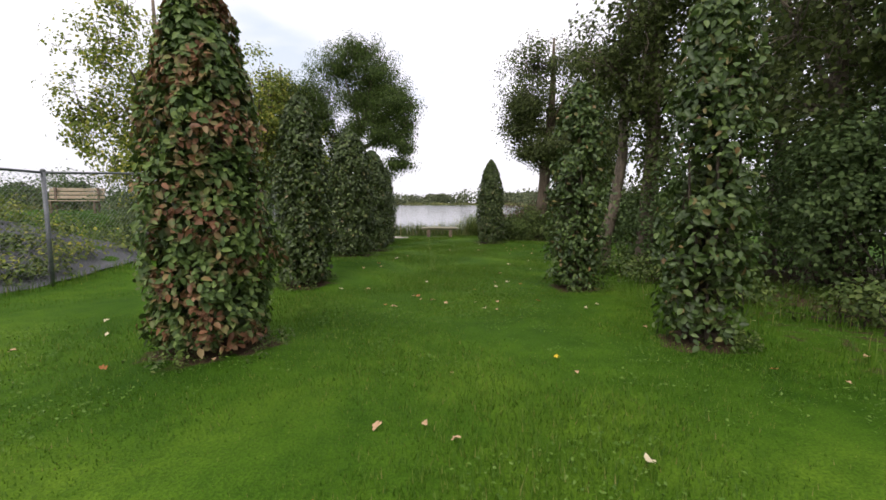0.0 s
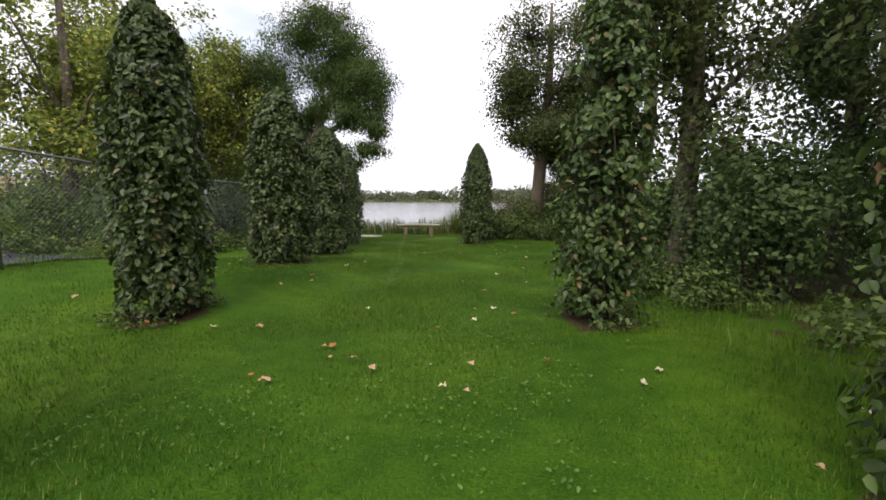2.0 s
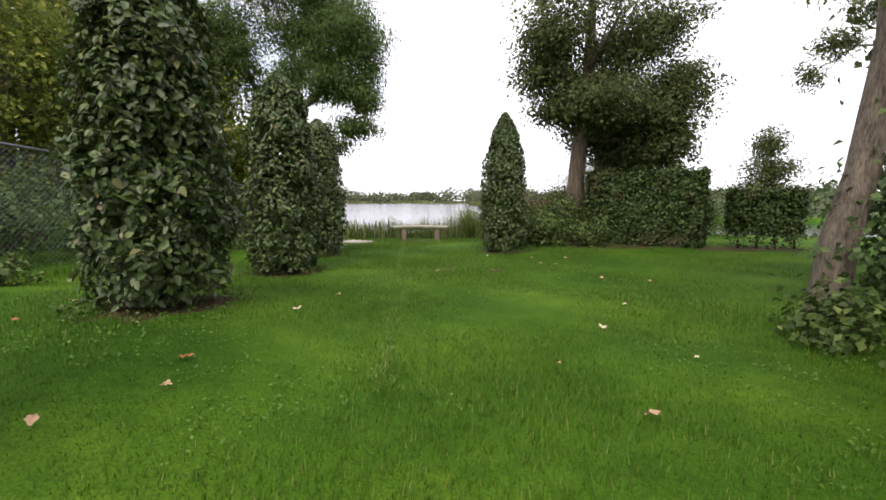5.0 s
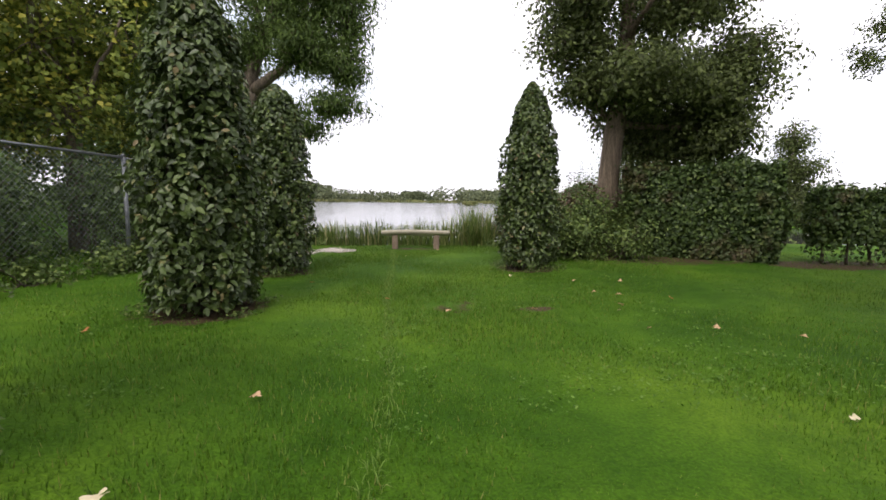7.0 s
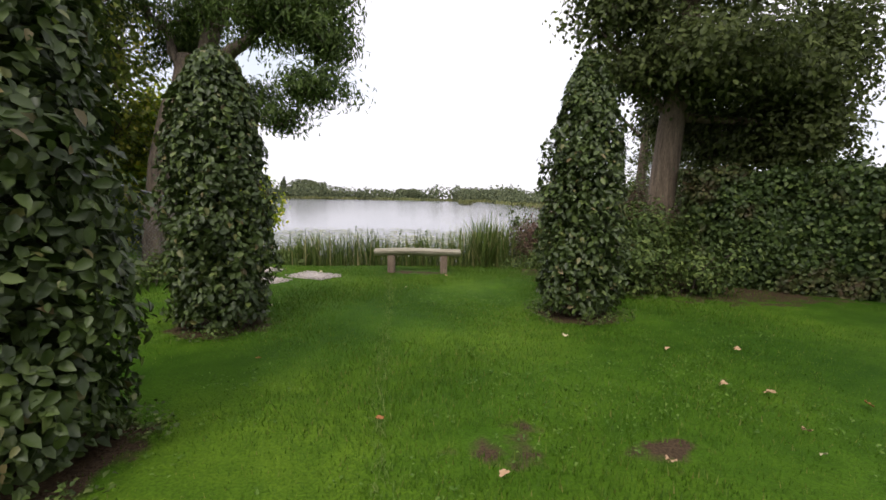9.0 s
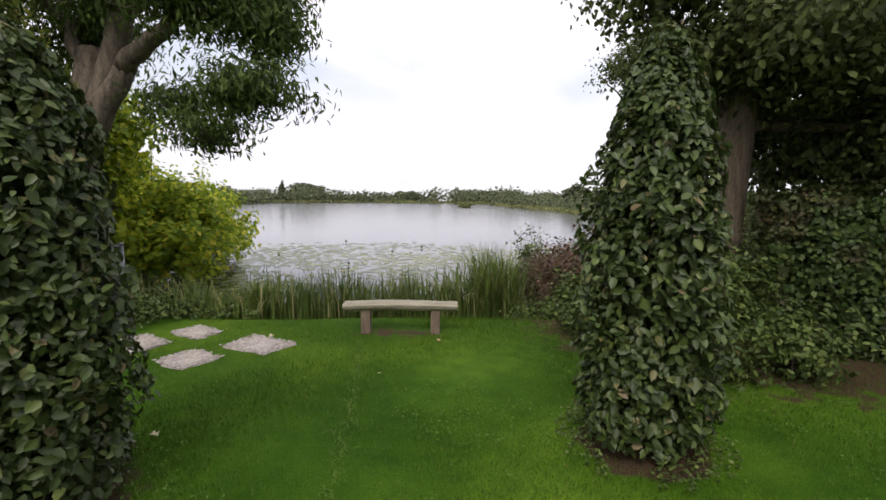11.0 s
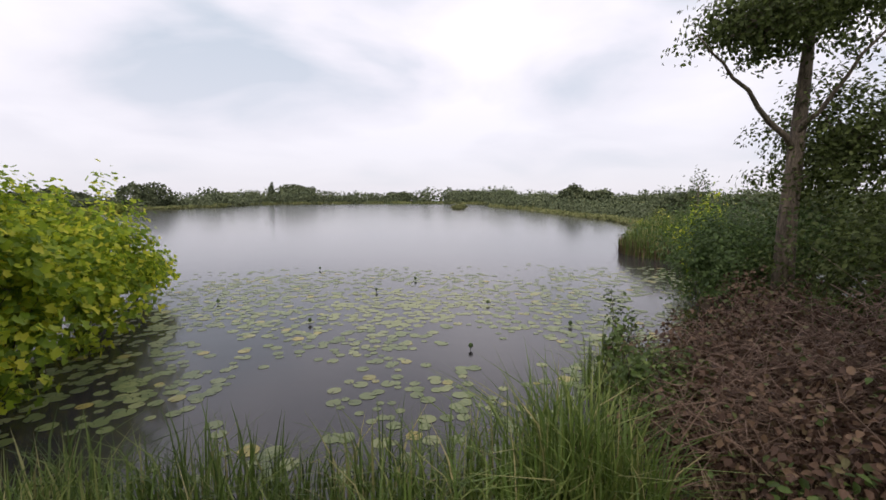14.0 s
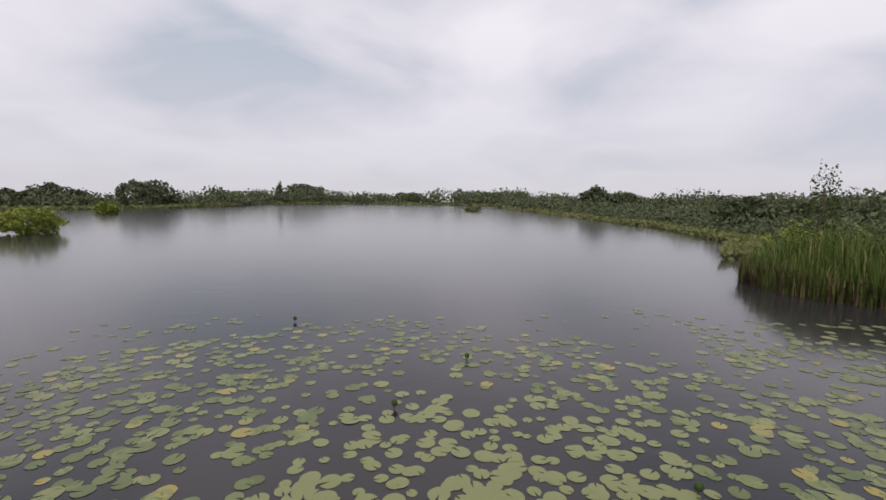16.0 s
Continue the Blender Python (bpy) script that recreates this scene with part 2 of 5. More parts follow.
STEEL = rough_mat("galvanised_steel", (0.11, 0.115, 0.12), (0.22, 0.23, 0.24), 9, 0.5, 0.1, metal=0.7)
MESHWIRE = rough_mat("weathered_wire", (0.13, 0.14, 0.145), (0.26, 0.27, 0.28), 9, 0.5, 0.05, metal=0.4)
OLDWOOD = rough_mat("weathered_greyed_wood", (0.19, 0.165, 0.115), (0.42, 0.385, 0.29), 6, 0.8, 0.5, (0.35, 6, 6))
DEADSTEM = rough_mat("withered_stem", (0.10, 0.058, 0.042), (0.28, 0.19, 0.14), 10, 0.9, 0.3)
POSTWOOD = rough_mat("brown_post_wood", (0.10, 0.070, 0.050), (0.25, 0.185, 0.135), 7, 0.85, 0.5, (5, 5, 0.5))
PALEWOOD = rough_mat("pale_bench_wood", (0.33, 0.26, 0.17), (0.55, 0.46, 0.33), 6, 0.7, 0.3, (0.5, 6, 6))
GRAVEL = rough_mat("pale_gravel", (0.22, 0.185, 0.165), (0.62, 0.57, 0.53), 22, 0.9, 1.0, c3=(0.44, 0.39, 0.36))
MEMBRANE = rough_mat("grey_weed_membrane", (0.045, 0.046, 0.054), (0.105, 0.105, 0.12), 2.2, 0.75, 0.5, fine=9)
KERB = rough_mat("pale_concrete_edging", (0.30, 0.29, 0.26), (0.5, 0.48, 0.44), 6, 0.9, 0.4)
MULCH = rough_mat("bark_mulch", (0.045, 0.028, 0.020), (0.16, 0.10, 0.07), 14, 0.95, 1.0)
FALLEN = [leaf_mat("fallen_leaf_tan", [(0, (0.36, 0.22, 0.12)), (1, (0.50, 0.33, 0.20))], 0.7, 0.1),
          leaf_mat("fallen_leaf_pale", [(0, (0.50, 0.42, 0.26)), (1, (0.58, 0.50, 0.34))], 0.7, 0.1),
          leaf_mat("fallen_leaf_yellow", [(0, (0.75, 0.50, 0.03)), (1, (0.8, 0.55, 0.05))], 0.6, 0.2),
          leaf_mat("fallen_leaf_rust", [(0, (0.28, 0.11, 0.04)), (1, (0.38, 0.16, 0.06))], 0.7, 0.1)]

# ---- building helpers ----
RNG = np.random.default_rng(7)


def smooth(a):
    a = np.clip(a, 0, 1)
    return a * a * (3 - 2 * a)


def mesh_np(name, co, loops, sizes, mat, shade=True):
    """A mesh from arrays: corner places, corner indices of all faces in a row, corners of each face."""
    me = bpy.data.meshes.new(name)
    me.vertices.add(len(co)); me.vertices.foreach_set("co", np.asarray(co, np.float32).ravel())
    me.loops.add(len(loops)); me.loops.foreach_set("vertex_index", np.asarray(loops, np.int32))
    sizes = np.asarray(sizes, np.int32)
    me.polygons.add(len(sizes))
    me.polygons.foreach_set("loop_start", np.concatenate(([0], np.cumsum(sizes)[:-1])).astype(np.int32))
    if shade:
        me.polygons.foreach_set("use_smooth", np.ones(len(sizes), bool))
    me.materials.append(mat)
    me.update(calc_edges=True)
    return me


def under(ob, parent):
    if parent is not None:
        ob.parent = parent
    return ob


def part(name, me, parent=None, label=""):
    ob = under(new(name, me), parent)
    return tagged(ob, label) if label else ob


def bm_mesh(name, bm, mat, flat=True):
    me = bpy.data.meshes.new(name)
    bm.to_mesh(me); bm.free()
    me.materials.append(mat)
    if not flat:
        for p in me.polygons:
            p.use_smooth = True
    return me


def thing(name, at, label, category, group="", kind=""):
    ob = new(name)
    ob.location = at
    return tagged(ob, label, category, group, kind)


def unit(v):
    return v / np.maximum(np.linalg.norm(v, axis=-1, keepdims=True), 1e-9)


OUTLINE = {"oval": [(0, 0), (0.29, 0.27), (0.25, 0.66), (0, 1), (-0.25, 0.66), (-0.29, 0.27)],
           "plain": [(0, 0), (0.38, 0.45), (0, 1), (-0.38, 0.45)],
           "slim": [(0, 0), (0.15, 0.45), (0, 1), (-0.15, 0.45)],
           "oak": [(0, 0), (0.24, 0.32), (0.13, 0.52), (0.26, 0.76), (0, 1), (-0.26, 0.76), (-0.13, 0.52), (-0.24, 0.32)],
           "lobed": [(0, 0), (0.45, 0.18), (0.24, 0.44), (0.46, 0.70), (0, 1), (-0.46, 0.70), (-0.24, 0.44), (-0.45, 0.18)]}


def leaves(name, at, face, size, mat, outline="oval", hang=0.3, fold=0.18):
    """Many leaves as one mesh: at: where each is fixed; face: the way its upper side looks; size: its length."""
    n = len(at)
    face = unit(face + RNG.normal(0, 0.42, (n, 3)))
    along = RNG.normal(0, 1, (n, 3)); along[:, 2] -= hang * 2
    along = unit(along - face * np.sum(along * face, 1, keepdims=True))
    side = np.cross(along, face)
    o = np.array(OUTLINE[outline])
    k = len(o)
    u, v = o[:, 0], o[:, 1]
    bend = fold * np.abs(u) * 2.0 - 0.16 * v * v
    s = size[:, None, None]
    co = at[:, None] + s * (side[:, None] * u[None, :, None] + along[:, None] * (v[None, :, None] - 0.3) + face[:, None] * bend[None, :, None])
    idx = np.arange(n)[:, None] * k
    h = k // 2
    f1 = idx + np.arange(0, h + 1)[None]
    f2 = idx + np.array([*range(h, k), 0])[None]
    loops = np.concatenate((f1, f2), 1).ravel()
    return mesh_np(name, co.reshape(-1, 3), loops, np.full(2 * n, h + 1), mat, shade=False)


def tubes(name, paths, mat, sides=6):
    """Tapered round limbs as one mesh; each path: rows of x, y, z, radius."""
    co, loops, sizes, base = [], [], [], 0
    for p in paths:
        p = np.asarray(p, float)
        d = unit(np.gradient(p[:, :3], axis=0))
        whole = p[-1, :3] - p[0, :3]
        ref = np.array([(1.0, 0.0, 0.0)] if abs(whole[2]) > 0.6 * np.linalg.norm(whole) else [(0.0, 0.0, 1.0)])
        a = unit(np.cross(d, ref)); b = np.cross(d, a)
        th = np.arange(sides) / sides * 2 * np.pi
        ring = p[:, None, :3] + p[:, None, 3:4] * (a[:, None] * np.cos(th)[None, :, None] + b[:, None] * np.sin(th)[None, :, None])
        co.append(ring.reshape(-1, 3))
        m = len(p)
        for i in range(m - 1):
            for j in range(sides):
                j2 = (j + 1) % sides
                loops += [base + i * sides + j, base + i * sides + j2, base + (i + 1) * sides + j2, base + (i + 1) * sides + j]
                sizes.append(4)
        loops += [base + j for j in range(sides)][::-1]; sizes.append(sides)
        loops += [base + (m - 1) * sides + j for j in range(sides)]; sizes.append(sides)
        base += m * sides
    return mesh_np(name, np.concatenate(co), loops, sizes, mat)


def limb(a, b, r0, r1, sag=0.15, steps=7, wob=0.04):
    """One crooked tapered limb from a to b."""
    a, b = np.asarray(a, float), np.asarray(b, float)
    t = np.linspace(0, 1, steps)[:, None]
    p = a + (b - a) * t
    L = np.linalg.norm(b - a)
    p[:, 2:3] += sag * L * t * (1 - t)
    p[1:-1] += RNG.normal(0, wob * L, (steps - 2, 3))
    return np.hstack((p, r0 + (r1 - r0) * t))


def soft_box(name, size, mat, bevel=0.01, at=(0, 0, 0), wob=0.0, cuts=0):
    bm = bmesh.new()
    bmesh.ops.create_cube(bm, size=1)
    bmesh.ops.scale(bm, vec=size, verts=bm.verts)
    if cuts:
        bmesh.ops.subdivide_edges(bm, edges=[e for e in bm.edges if abs((e.verts[0].co - e.verts[1].co).normalized().x) > 0.9], cuts=cuts, use_grid_fill=True)
    bmesh.ops.bevel(bm, geom=bm.edges[:], offset=bevel, segments=2, affect="EDGES", profile=0.6)
    for v in bm.verts:
        v.co += Vector(at)
        if wob:
            v.co += Vector((0, noise.noise(v.co * 2.5) * wob, noise.noise(v.co * 2.5 + Vector((7, 3, 1))) * wob))
    return bm_mesh(name, bm, mat, False)


# ---- the lie of the land ----
WATER_Z = -0.36
LAKE = np.array([(-40, 31), (-14, 29.5), (-9.2, 29.2), (-7.8, 27.4), (-7.0, 24), (-5.9, 20.8), (-4.8, 19.6), (-3, 19.4), (0.5, 19.3), (1.9, 19.2), (2.5, 20.2), (3.2, 22.3), (5.2, 23.6), (7.6, 28), (11.6, 32.5), (13.5, 38), (16, 43), (22, 54), (27, 73), (29, 102), (32, 126), (36, 210),
                 (60, 300), (30, 390), (-47, 415), (-100, 330), (-78, 205), (-77, 166), (-88, 134), (-125, 128), (-190, 118), (-200, 60), (-90, 40)], float)
POND = np.array([(10.5, 20.5), (14, 19.5), (40, 21), (40, 34), (16, 33), (11.5, 27)], float)


def inside_by(poly, x, y):
    """Signed distance to a polygon's rim, positive inside."""
    best = np.full(x.shape, 1e9); cross = np.zeros(x.shape, bool)
    for (x0, y0), (x1, y1) in zip(poly, np.roll(poly, -1, 0)):
        ex, ey = x1 - x0, y1 - y0
        t = np.clip(((x - x0) * ex + (y - y0) * ey) / (ex * ex + ey * ey), 0, 1)
        best = np.minimum(best, np.hypot(x - x0 - t * ex, y - y0 - t * ey))
        c = (y0 > y) != (y1 > y)
        cross ^= c & (x < ex * (y - y0) / np.where(ey == 0, 1e-9, ey) + x0)
    return np.where(cross, best, -best)


def fence_x(y):
    return np.interp(y, [-8, 5, 13, 15.5, 18.6], [-7.3, -5.95, -5.05, -4.6, -4.15])


def height(x, y):
    x, y = np.asarray(x, float), np.asarray(y, float)
    z = np.interp(y, [-6, 3.5, 5, 6.6, 10, 15, 18, 30, 60], [0.2, 0.2, 0.17, 0.11, 0.065, -0.005, -0.075, -0.12, -0.12])
    z = z + 0.19 * smooth((-x - 0.5) / 1.4) * smooth((y - 5.5) / 2.5) * smooth((11.7 - y) / 2.8)
    z = z - 0.33 * smooth((x - 0.7) / 3.8) * smooth((y - 6) / 4) * smooth((40 - y) / 10)
    bank = smooth((fence_x(np.clip(y, -8, 18)) - 0.25 - x) / 3.2) * smooth((11.5 - y) / 4.5) * 0.95
    z = z + bank
    z = np.maximum(z, 1.0 * smooth((-10.6 - x) / 2.2) * smooth((32 - y) / 8) * smooth((y + 30) / 10))
    d = np.maximum(inside_by(LAKE, x, y), inside_by(POND, x, y))
    far = smooth((y - 60) / 60)
    z = z * (1 - far) + far * -0.15
    rim = np.clip(d / 0.9, -1, 1)
    return np.where(d > -0.9, z + (-1.1 - z) * smooth((rim + 1) / 2), z)


def hz(x, y):
    return float(height(np.array([x]), np.array([y]))[0])


COLUMNS = [(-1.92, 3.2, 0.93, 3.08, "browning"), (-2.14, 6.25, 0.79, 2.80, ""), (-2.06, 9.2, 0.98, 2.66, ""), (-2.09, 12.2, 0.97, 2.80, ""), (-2.17, 14.6, 0.93, 2.62, ""),
           (2.22, 3.45, 0.68, 2.88, "sparse"), (1.95, 6.25, 0.80, 2.92, "sparse"), (1.55, 15.05, 0.90, 2.86, "pointed")]


def axis(dense0, dense1, step, lo, hi):
    a = list(np.arange(dense0, dense1 + 1e-6, step))
    for sgn, end in ((1, hi), (-1, lo)):
        s, p = step, (a[-1] if sgn > 0 else a[0])
        ext = []
        while (p < end) if sgn > 0 else (p > end):
            s *= 1.16
            p += sgn * s
            ext.append(p)
        a = a + ext if sgn > 0 else ext[::-1] + a
    return np.array(a)


def build_ground():
    X, Y = axis(-11, 14, 0.25, -2500, 2500), axis(-3, 29, 0.25, -1500, 3500)
    gx, gy = np.meshgrid(X, Y)
    gz = height(gx, gy)
    near = np.exp(-((gx / 30) ** 2 + ((gy - 10) / 30) ** 2))
    gz = gz + near * 0.015 * np.sin(gx * 2.3 + np.sin(gy * 1.7)) * np.cos(gy * 1.9)
    nx, ny = len(X), len(Y)
    i = (np.arange(ny - 1)[:, None] * nx + np.arange(nx - 1)[None]).ravel()
    loops = np.stack((i, i + 1, i + nx + 1, i + nx), 1).ravel()
    me = mesh_np("ground", np.stack((gx, gy, gz), 2).reshape(-1, 3), loops, np.full(len(i), 4), GROUND)
    soil = np.zeros(gx.shape)
    for x, y, d, h, k in COLUMNS:
        soil = np.maximum(soil, smooth((0.60 * d - np.hypot(gx - x, gy - y)) / (0.22 * d)))
    soil = np.maximum(soil, smooth((inside_by(LAKE, gx, gy) + 0.5) / 0.5) * 1.2)
    soil = np.maximum(soil, 0.8 * np.exp(-((gx + 0.25) / 0.75) ** 2 - ((gy - 17.75) / 0.22) ** 2))
    soil = np.maximum(soil, 0.8 * np.exp(-((gx - 0.15) / 0.30) ** 2 - ((gy - 12.35) / 0.2) ** 2))
    soil = np.maximum(soil, 0.75 * np.exp(-((gx - 0.98) / 0.25) ** 2 - ((gy - 12.25) / 0.18) ** 2))
    soil = np.maximum(soil, 0.75 * smooth((gx - 3.4) / 1.2) * smooth((10.2 - gy) / 1.2) * smooth((12 - gx) / 3))
    soil = np.maximum(soil, smooth(1.9 - np.hypot((gx - 4.3) / 2.0, (gy - 18.4) / 2.0)))
    soil = np.maximum(soil, smooth(2.0 - np.hypot((gx - 5.8) / 2.4, (gy - 23.5) / 3.2)))
    soil = np.maximum(soil, 0.42 * smooth((gx - 2.5) / 0.9) * smooth((9.5 - gy) / 1.5) * smooth((6 - gx) / 2))
    soil = np.maximum(soil, smooth(2.0 - np.hypot((gx - 7.3) / 0.9, (gy - 15.5) / 0.4)))
    a = me.attributes.new("soil", "FLOAT", "POINT")
    a.data.foreach_set("value", soil.ravel().astype(np.float32))
    tagged(new("ground", me), "mown green lawn with bare earth under the shrubs", "ground", kind="structure")
    # the lake
    w = mesh_np("water", [(-2500, -1500, WATER_Z), (2500, -1500, WATER_Z), (2500, 3500, WATER_Z), (-2500, 3500, WATER_Z)], [0, 1, 2, 3], [4], WATER)
    tagged(new("water", w), "calm grey lake water reflecting an overcast sky", "water", kind="structure")


build_ground()

# ---- clipped columns and hedges ----


PROFILE = {"": ([0, 0.06, 0.3, 0.57, 0.75, 0.88, 0.95, 1.0], [0.76, 0.93, 1.0, 0.93, 0.81, 0.60, 0.40, 0.08]),
           "pointed": ([0, 0.06, 0.3, 0.57, 0.71, 0.85, 0.95, 1.0], [0.70, 0.93, 1.0, 0.92, 0.78, 0.52, 0.28, 0.06]),
           "browning": ([0, 0.08, 0.3, 0.57, 0.71, 0.85, 0.95, 1.0], [0.80, 0.93, 1.0, 0.86, 0.70, 0.45, 0.25, 0.06])}


def column(x, y, d, h, kind):
    z = hz(x, y)
    ob = thing("column_shrub", (x, y, z),
               {"browning": "tall clipped hornbeam column with patches of brown leaves on the lawn", "sparse": "thin clipped hornbeam column with gaps and bare lower stems",
                "pointed": "clipped green hornbeam column with a narrow top near the lake",
                "": "tall clipped dark green hornbeam column standing on the lawn"}[kind], "shrub", "clipped hornbeam columns")
    prof = PROFILE.get(kind, PROFILE[""])
    n = int((9800 if kind != "sparse" else 800) * d * h / 2.6)
    t = RNG.random(n) ** 0.95
    th = RNG.random(n) * 2 * np.pi
    lump = 1 + 0.07 * np.sin(3 * th + 9 * t + x) + 0.06 * np.sin(5 * th - 14 * t + y) + 0.05 * np.sin(31 * t + 2 * th)
    depth = 1.03 - np.abs(RNG.normal(0, 0.10 if kind != "sparse" else 0.16, n)) + RNG.normal(0, 0.035, n)
    # shoots of the year stand out from the clipped face, with hollows between them
    tuft = np.array([noise.noise(Vector((math.cos(b) * d * 4.2, math.sin(b) * d * 4.2, a * h * 4.6 + x * 7))) for a, b in zip(t, th)])
    depth = depth + 0.16 * tuft - 0.10 * (tuft < -0.22)
    r = np.interp(t, *prof) * d / 2 * lump * depth
    at = np.stack((r * np.cos(th), r * np.sin(th), 0.07 + t * (h - 0.07)), 1)
    face = np.stack((np.cos(th), np.sin(th), np.full(n, 0.8)), 1)
    mat, size = (HORNBEAM_BROWN if kind == "browning" else HORNBEAM), (0.036, 0.086)
    tips = at[:: max(1, n // 160)]
    if kind == "sparse":
        # leaves in tufts at the twig ends, with gaps between the tiers
        keep = np.array([noise.noise(Vector((a[0] * 2.4, a[1] * 2.4, a[2] * 3.4 + x * 9))) for a in at]) > -0.22
        tips, face = at[keep], face[keep]
        m = 9
        at = (tips[:, None] + RNG.normal(0, 0.055, (len(tips), m, 3))).reshape(-1, 3)
        face = (np.repeat(face[:, None], m, 1) + RNG.normal(0, 0.25, (len(tips), m, 3))).reshape(-1, 3)
        mat, size = HORNBEAM_FRESH, (0.045, 0.088)
    at[:, 2] = np.maximum(at[:, 2], 0.03)
    part("foliage", leaves("column_leaves", at, face + RNG.normal(0, 0.38, face.shape), RNG.uniform(*size, len(at)), mat, "oval", 0.5), ob)
    paths = [limb((0, 0, -0.05), (RNG.normal(0, 0.05), RNG.normal(0, 0.05), h * 0.92), 0.045, 0.008, 0, 9, 0.008)]
    for k in range(5):
        a = k * 1.26 + x
        paths.append(limb((0.1 * math.cos(a), 0.1 * math.sin(a), -0.05), (d * 0.3 * math.cos(a), d * 0.3 * math.sin(a), h * RNG.uniform(0.55, 0.8)), 0.022, 0.005, 0, 7, 0.015))
    for q in paths:
        part("stem", tubes("column_stem", [q], TWIG), ob)
    tw = [limb((q[0] * 0.05, q[1] * 0.05, max(0.05, q[2] - 0.15)), q * 0.97, 0.006, 0.002, 0.1, 4, 0.03) for q in tips]
    tagged(part("branchwork", tubes("column_twigs", tw, TWIG, 3), ob), kind="stuff")
    # the close heart of inner leaves
    m = int(2600 * d * h / 2.6) if kind != "sparse" else 1100
    t = RNG.random(m); th = RNG.random(m) * 6.283
    pr = np.interp(t, *prof) * d / 2 * RNG.uniform(0.25, 0.84, m) * (0.7 if kind == "sparse" else 1)
    at = np.stack((pr * np.cos(th), pr * np.sin(th), 0.15 + t * (h - 0.26)), 1)
    part("inner_foliage", leaves("column_inner", at, RNG.normal(0, 1, (m, 3)), RNG.uniform(0.08, 0.12, m), HORNBEAM, "plain"), ob)
    return ob


for c in COLUMNS:
    column(*c)


def hedge(name, a, b, width, h, label, n, thin=0.0, mat=None, size=(0.05, 0.09)):
    """A clipped hedge between two ground points."""
    ax, ay = a; bx, by = b
    L = math.hypot(bx - ax, by - ay)
    ob = thing(name, ((ax + bx) / 2, (ay + by) / 2, min(hz(ax, ay), hz(bx, by)) - 0.02), label, "hedge")
    ob.rotation_euler = (0, 0, math.atan2(by - ay, bx - ax))
    za, zb = hz(ax, ay) - ob.location.z, hz(bx, by) - ob.location.z
    area = np.array([L * h, L * h, L * width, width * h, width * h])
    w = RNG.choice(5, n, p=area / area.sum())
    u, v = RNG.random(n), RNG.random(n)
    P = np.zeros((n, 3)); F = np.zeros((n, 3))
    for k, (fx, fy, fz) in enumerate(((0, -1, 0.3), (0, 1, 0.3), (0, 0, 1), (-1, 0, 0.3), (1, 0, 0.3))):
        s = w == k
        x = (u[s] - 0.5) * L if k < 3 else np.full(s.sum(), fx * L / 2)
        y = (v[s] - 0.5) * width if k in (2, 3, 4) else np.full(s.sum(), fy * width / 2)
        if k in (3, 4):
            y = (u[s] - 0.5) * width
        zz = v[s] * h if k != 2 else np.full(s.sum(), h)
        P[s] = np.stack((x, y, zz), 1); F[s] = (fx, fy, fz)
    lump = 0.07 * np.sin(P[:, 0] * 4.1 + P[:, 2] * 3) + 0.05 * np.sin(P[:, 0] * 9 - P[:, 2] * 6) + RNG.normal(0, 0.05, n) - np.abs(RNG.normal(0, 0.06, n))
    P = P + F * lump[:, None]
    if thin:
        keep = P[:, 2] > h * thin * RNG.random(n) * 1.6
        P, F = P[keep], F[keep]
    P[:, 2] += za + (zb - za) * (P[:, 0] / L + 0.5)
    part("foliage", leaves("hedge_leaves", P, F, RNG.uniform(*size, len(P)), mat or HEDGE, "plain", 0.4), ob)
    m = n // 2
    Q = np.stack(((RNG.random(m) - 0.5) * L * 0.97, (RNG.random(m) - 0.5) * width * 0.8, h * (thin + (1 - thin) * RNG.random(m)) * 0.95), 1)
    Q[:, 2] += za + (zb - za) * (Q[:, 0] / L + 0.5)
    part("inner_foliage", leaves("hedge_inner", Q, RNG.normal(0, 1, (m, 3)), RNG.uniform(0.09, 0.15, m), mat or HEDGE, "plain"), ob)
    for x in np.arange(-L / 2 + 0.2, L / 2, 0.4):
        zb0 = za + (zb - za) * (x / L + 0.5)
        part("stem", tubes("hedge_stem", [limb((x, RNG.normal(0, 0.05), zb0 - 0.1), (x + RNG.normal(0, 0.1), RNG.normal(0, 0.08), zb0 + h * 0.9), 0.028, 0.008, 0, 6, 0.02)], TWIG), ob)
    return ob


hedge("clipped_hedge", (4.22, 17.5), (6.32, 15.77), 0.7, 1.80, "dense clipped green hornbeam hedge beside the lawn", 19000)
hedge("clipped_hedge", (6.85, 15.75), (8.25, 15.4), 0.55, 1.36, "clipped hedge with bare brown stems below", 5000, 0.3)

# ---- trees ----


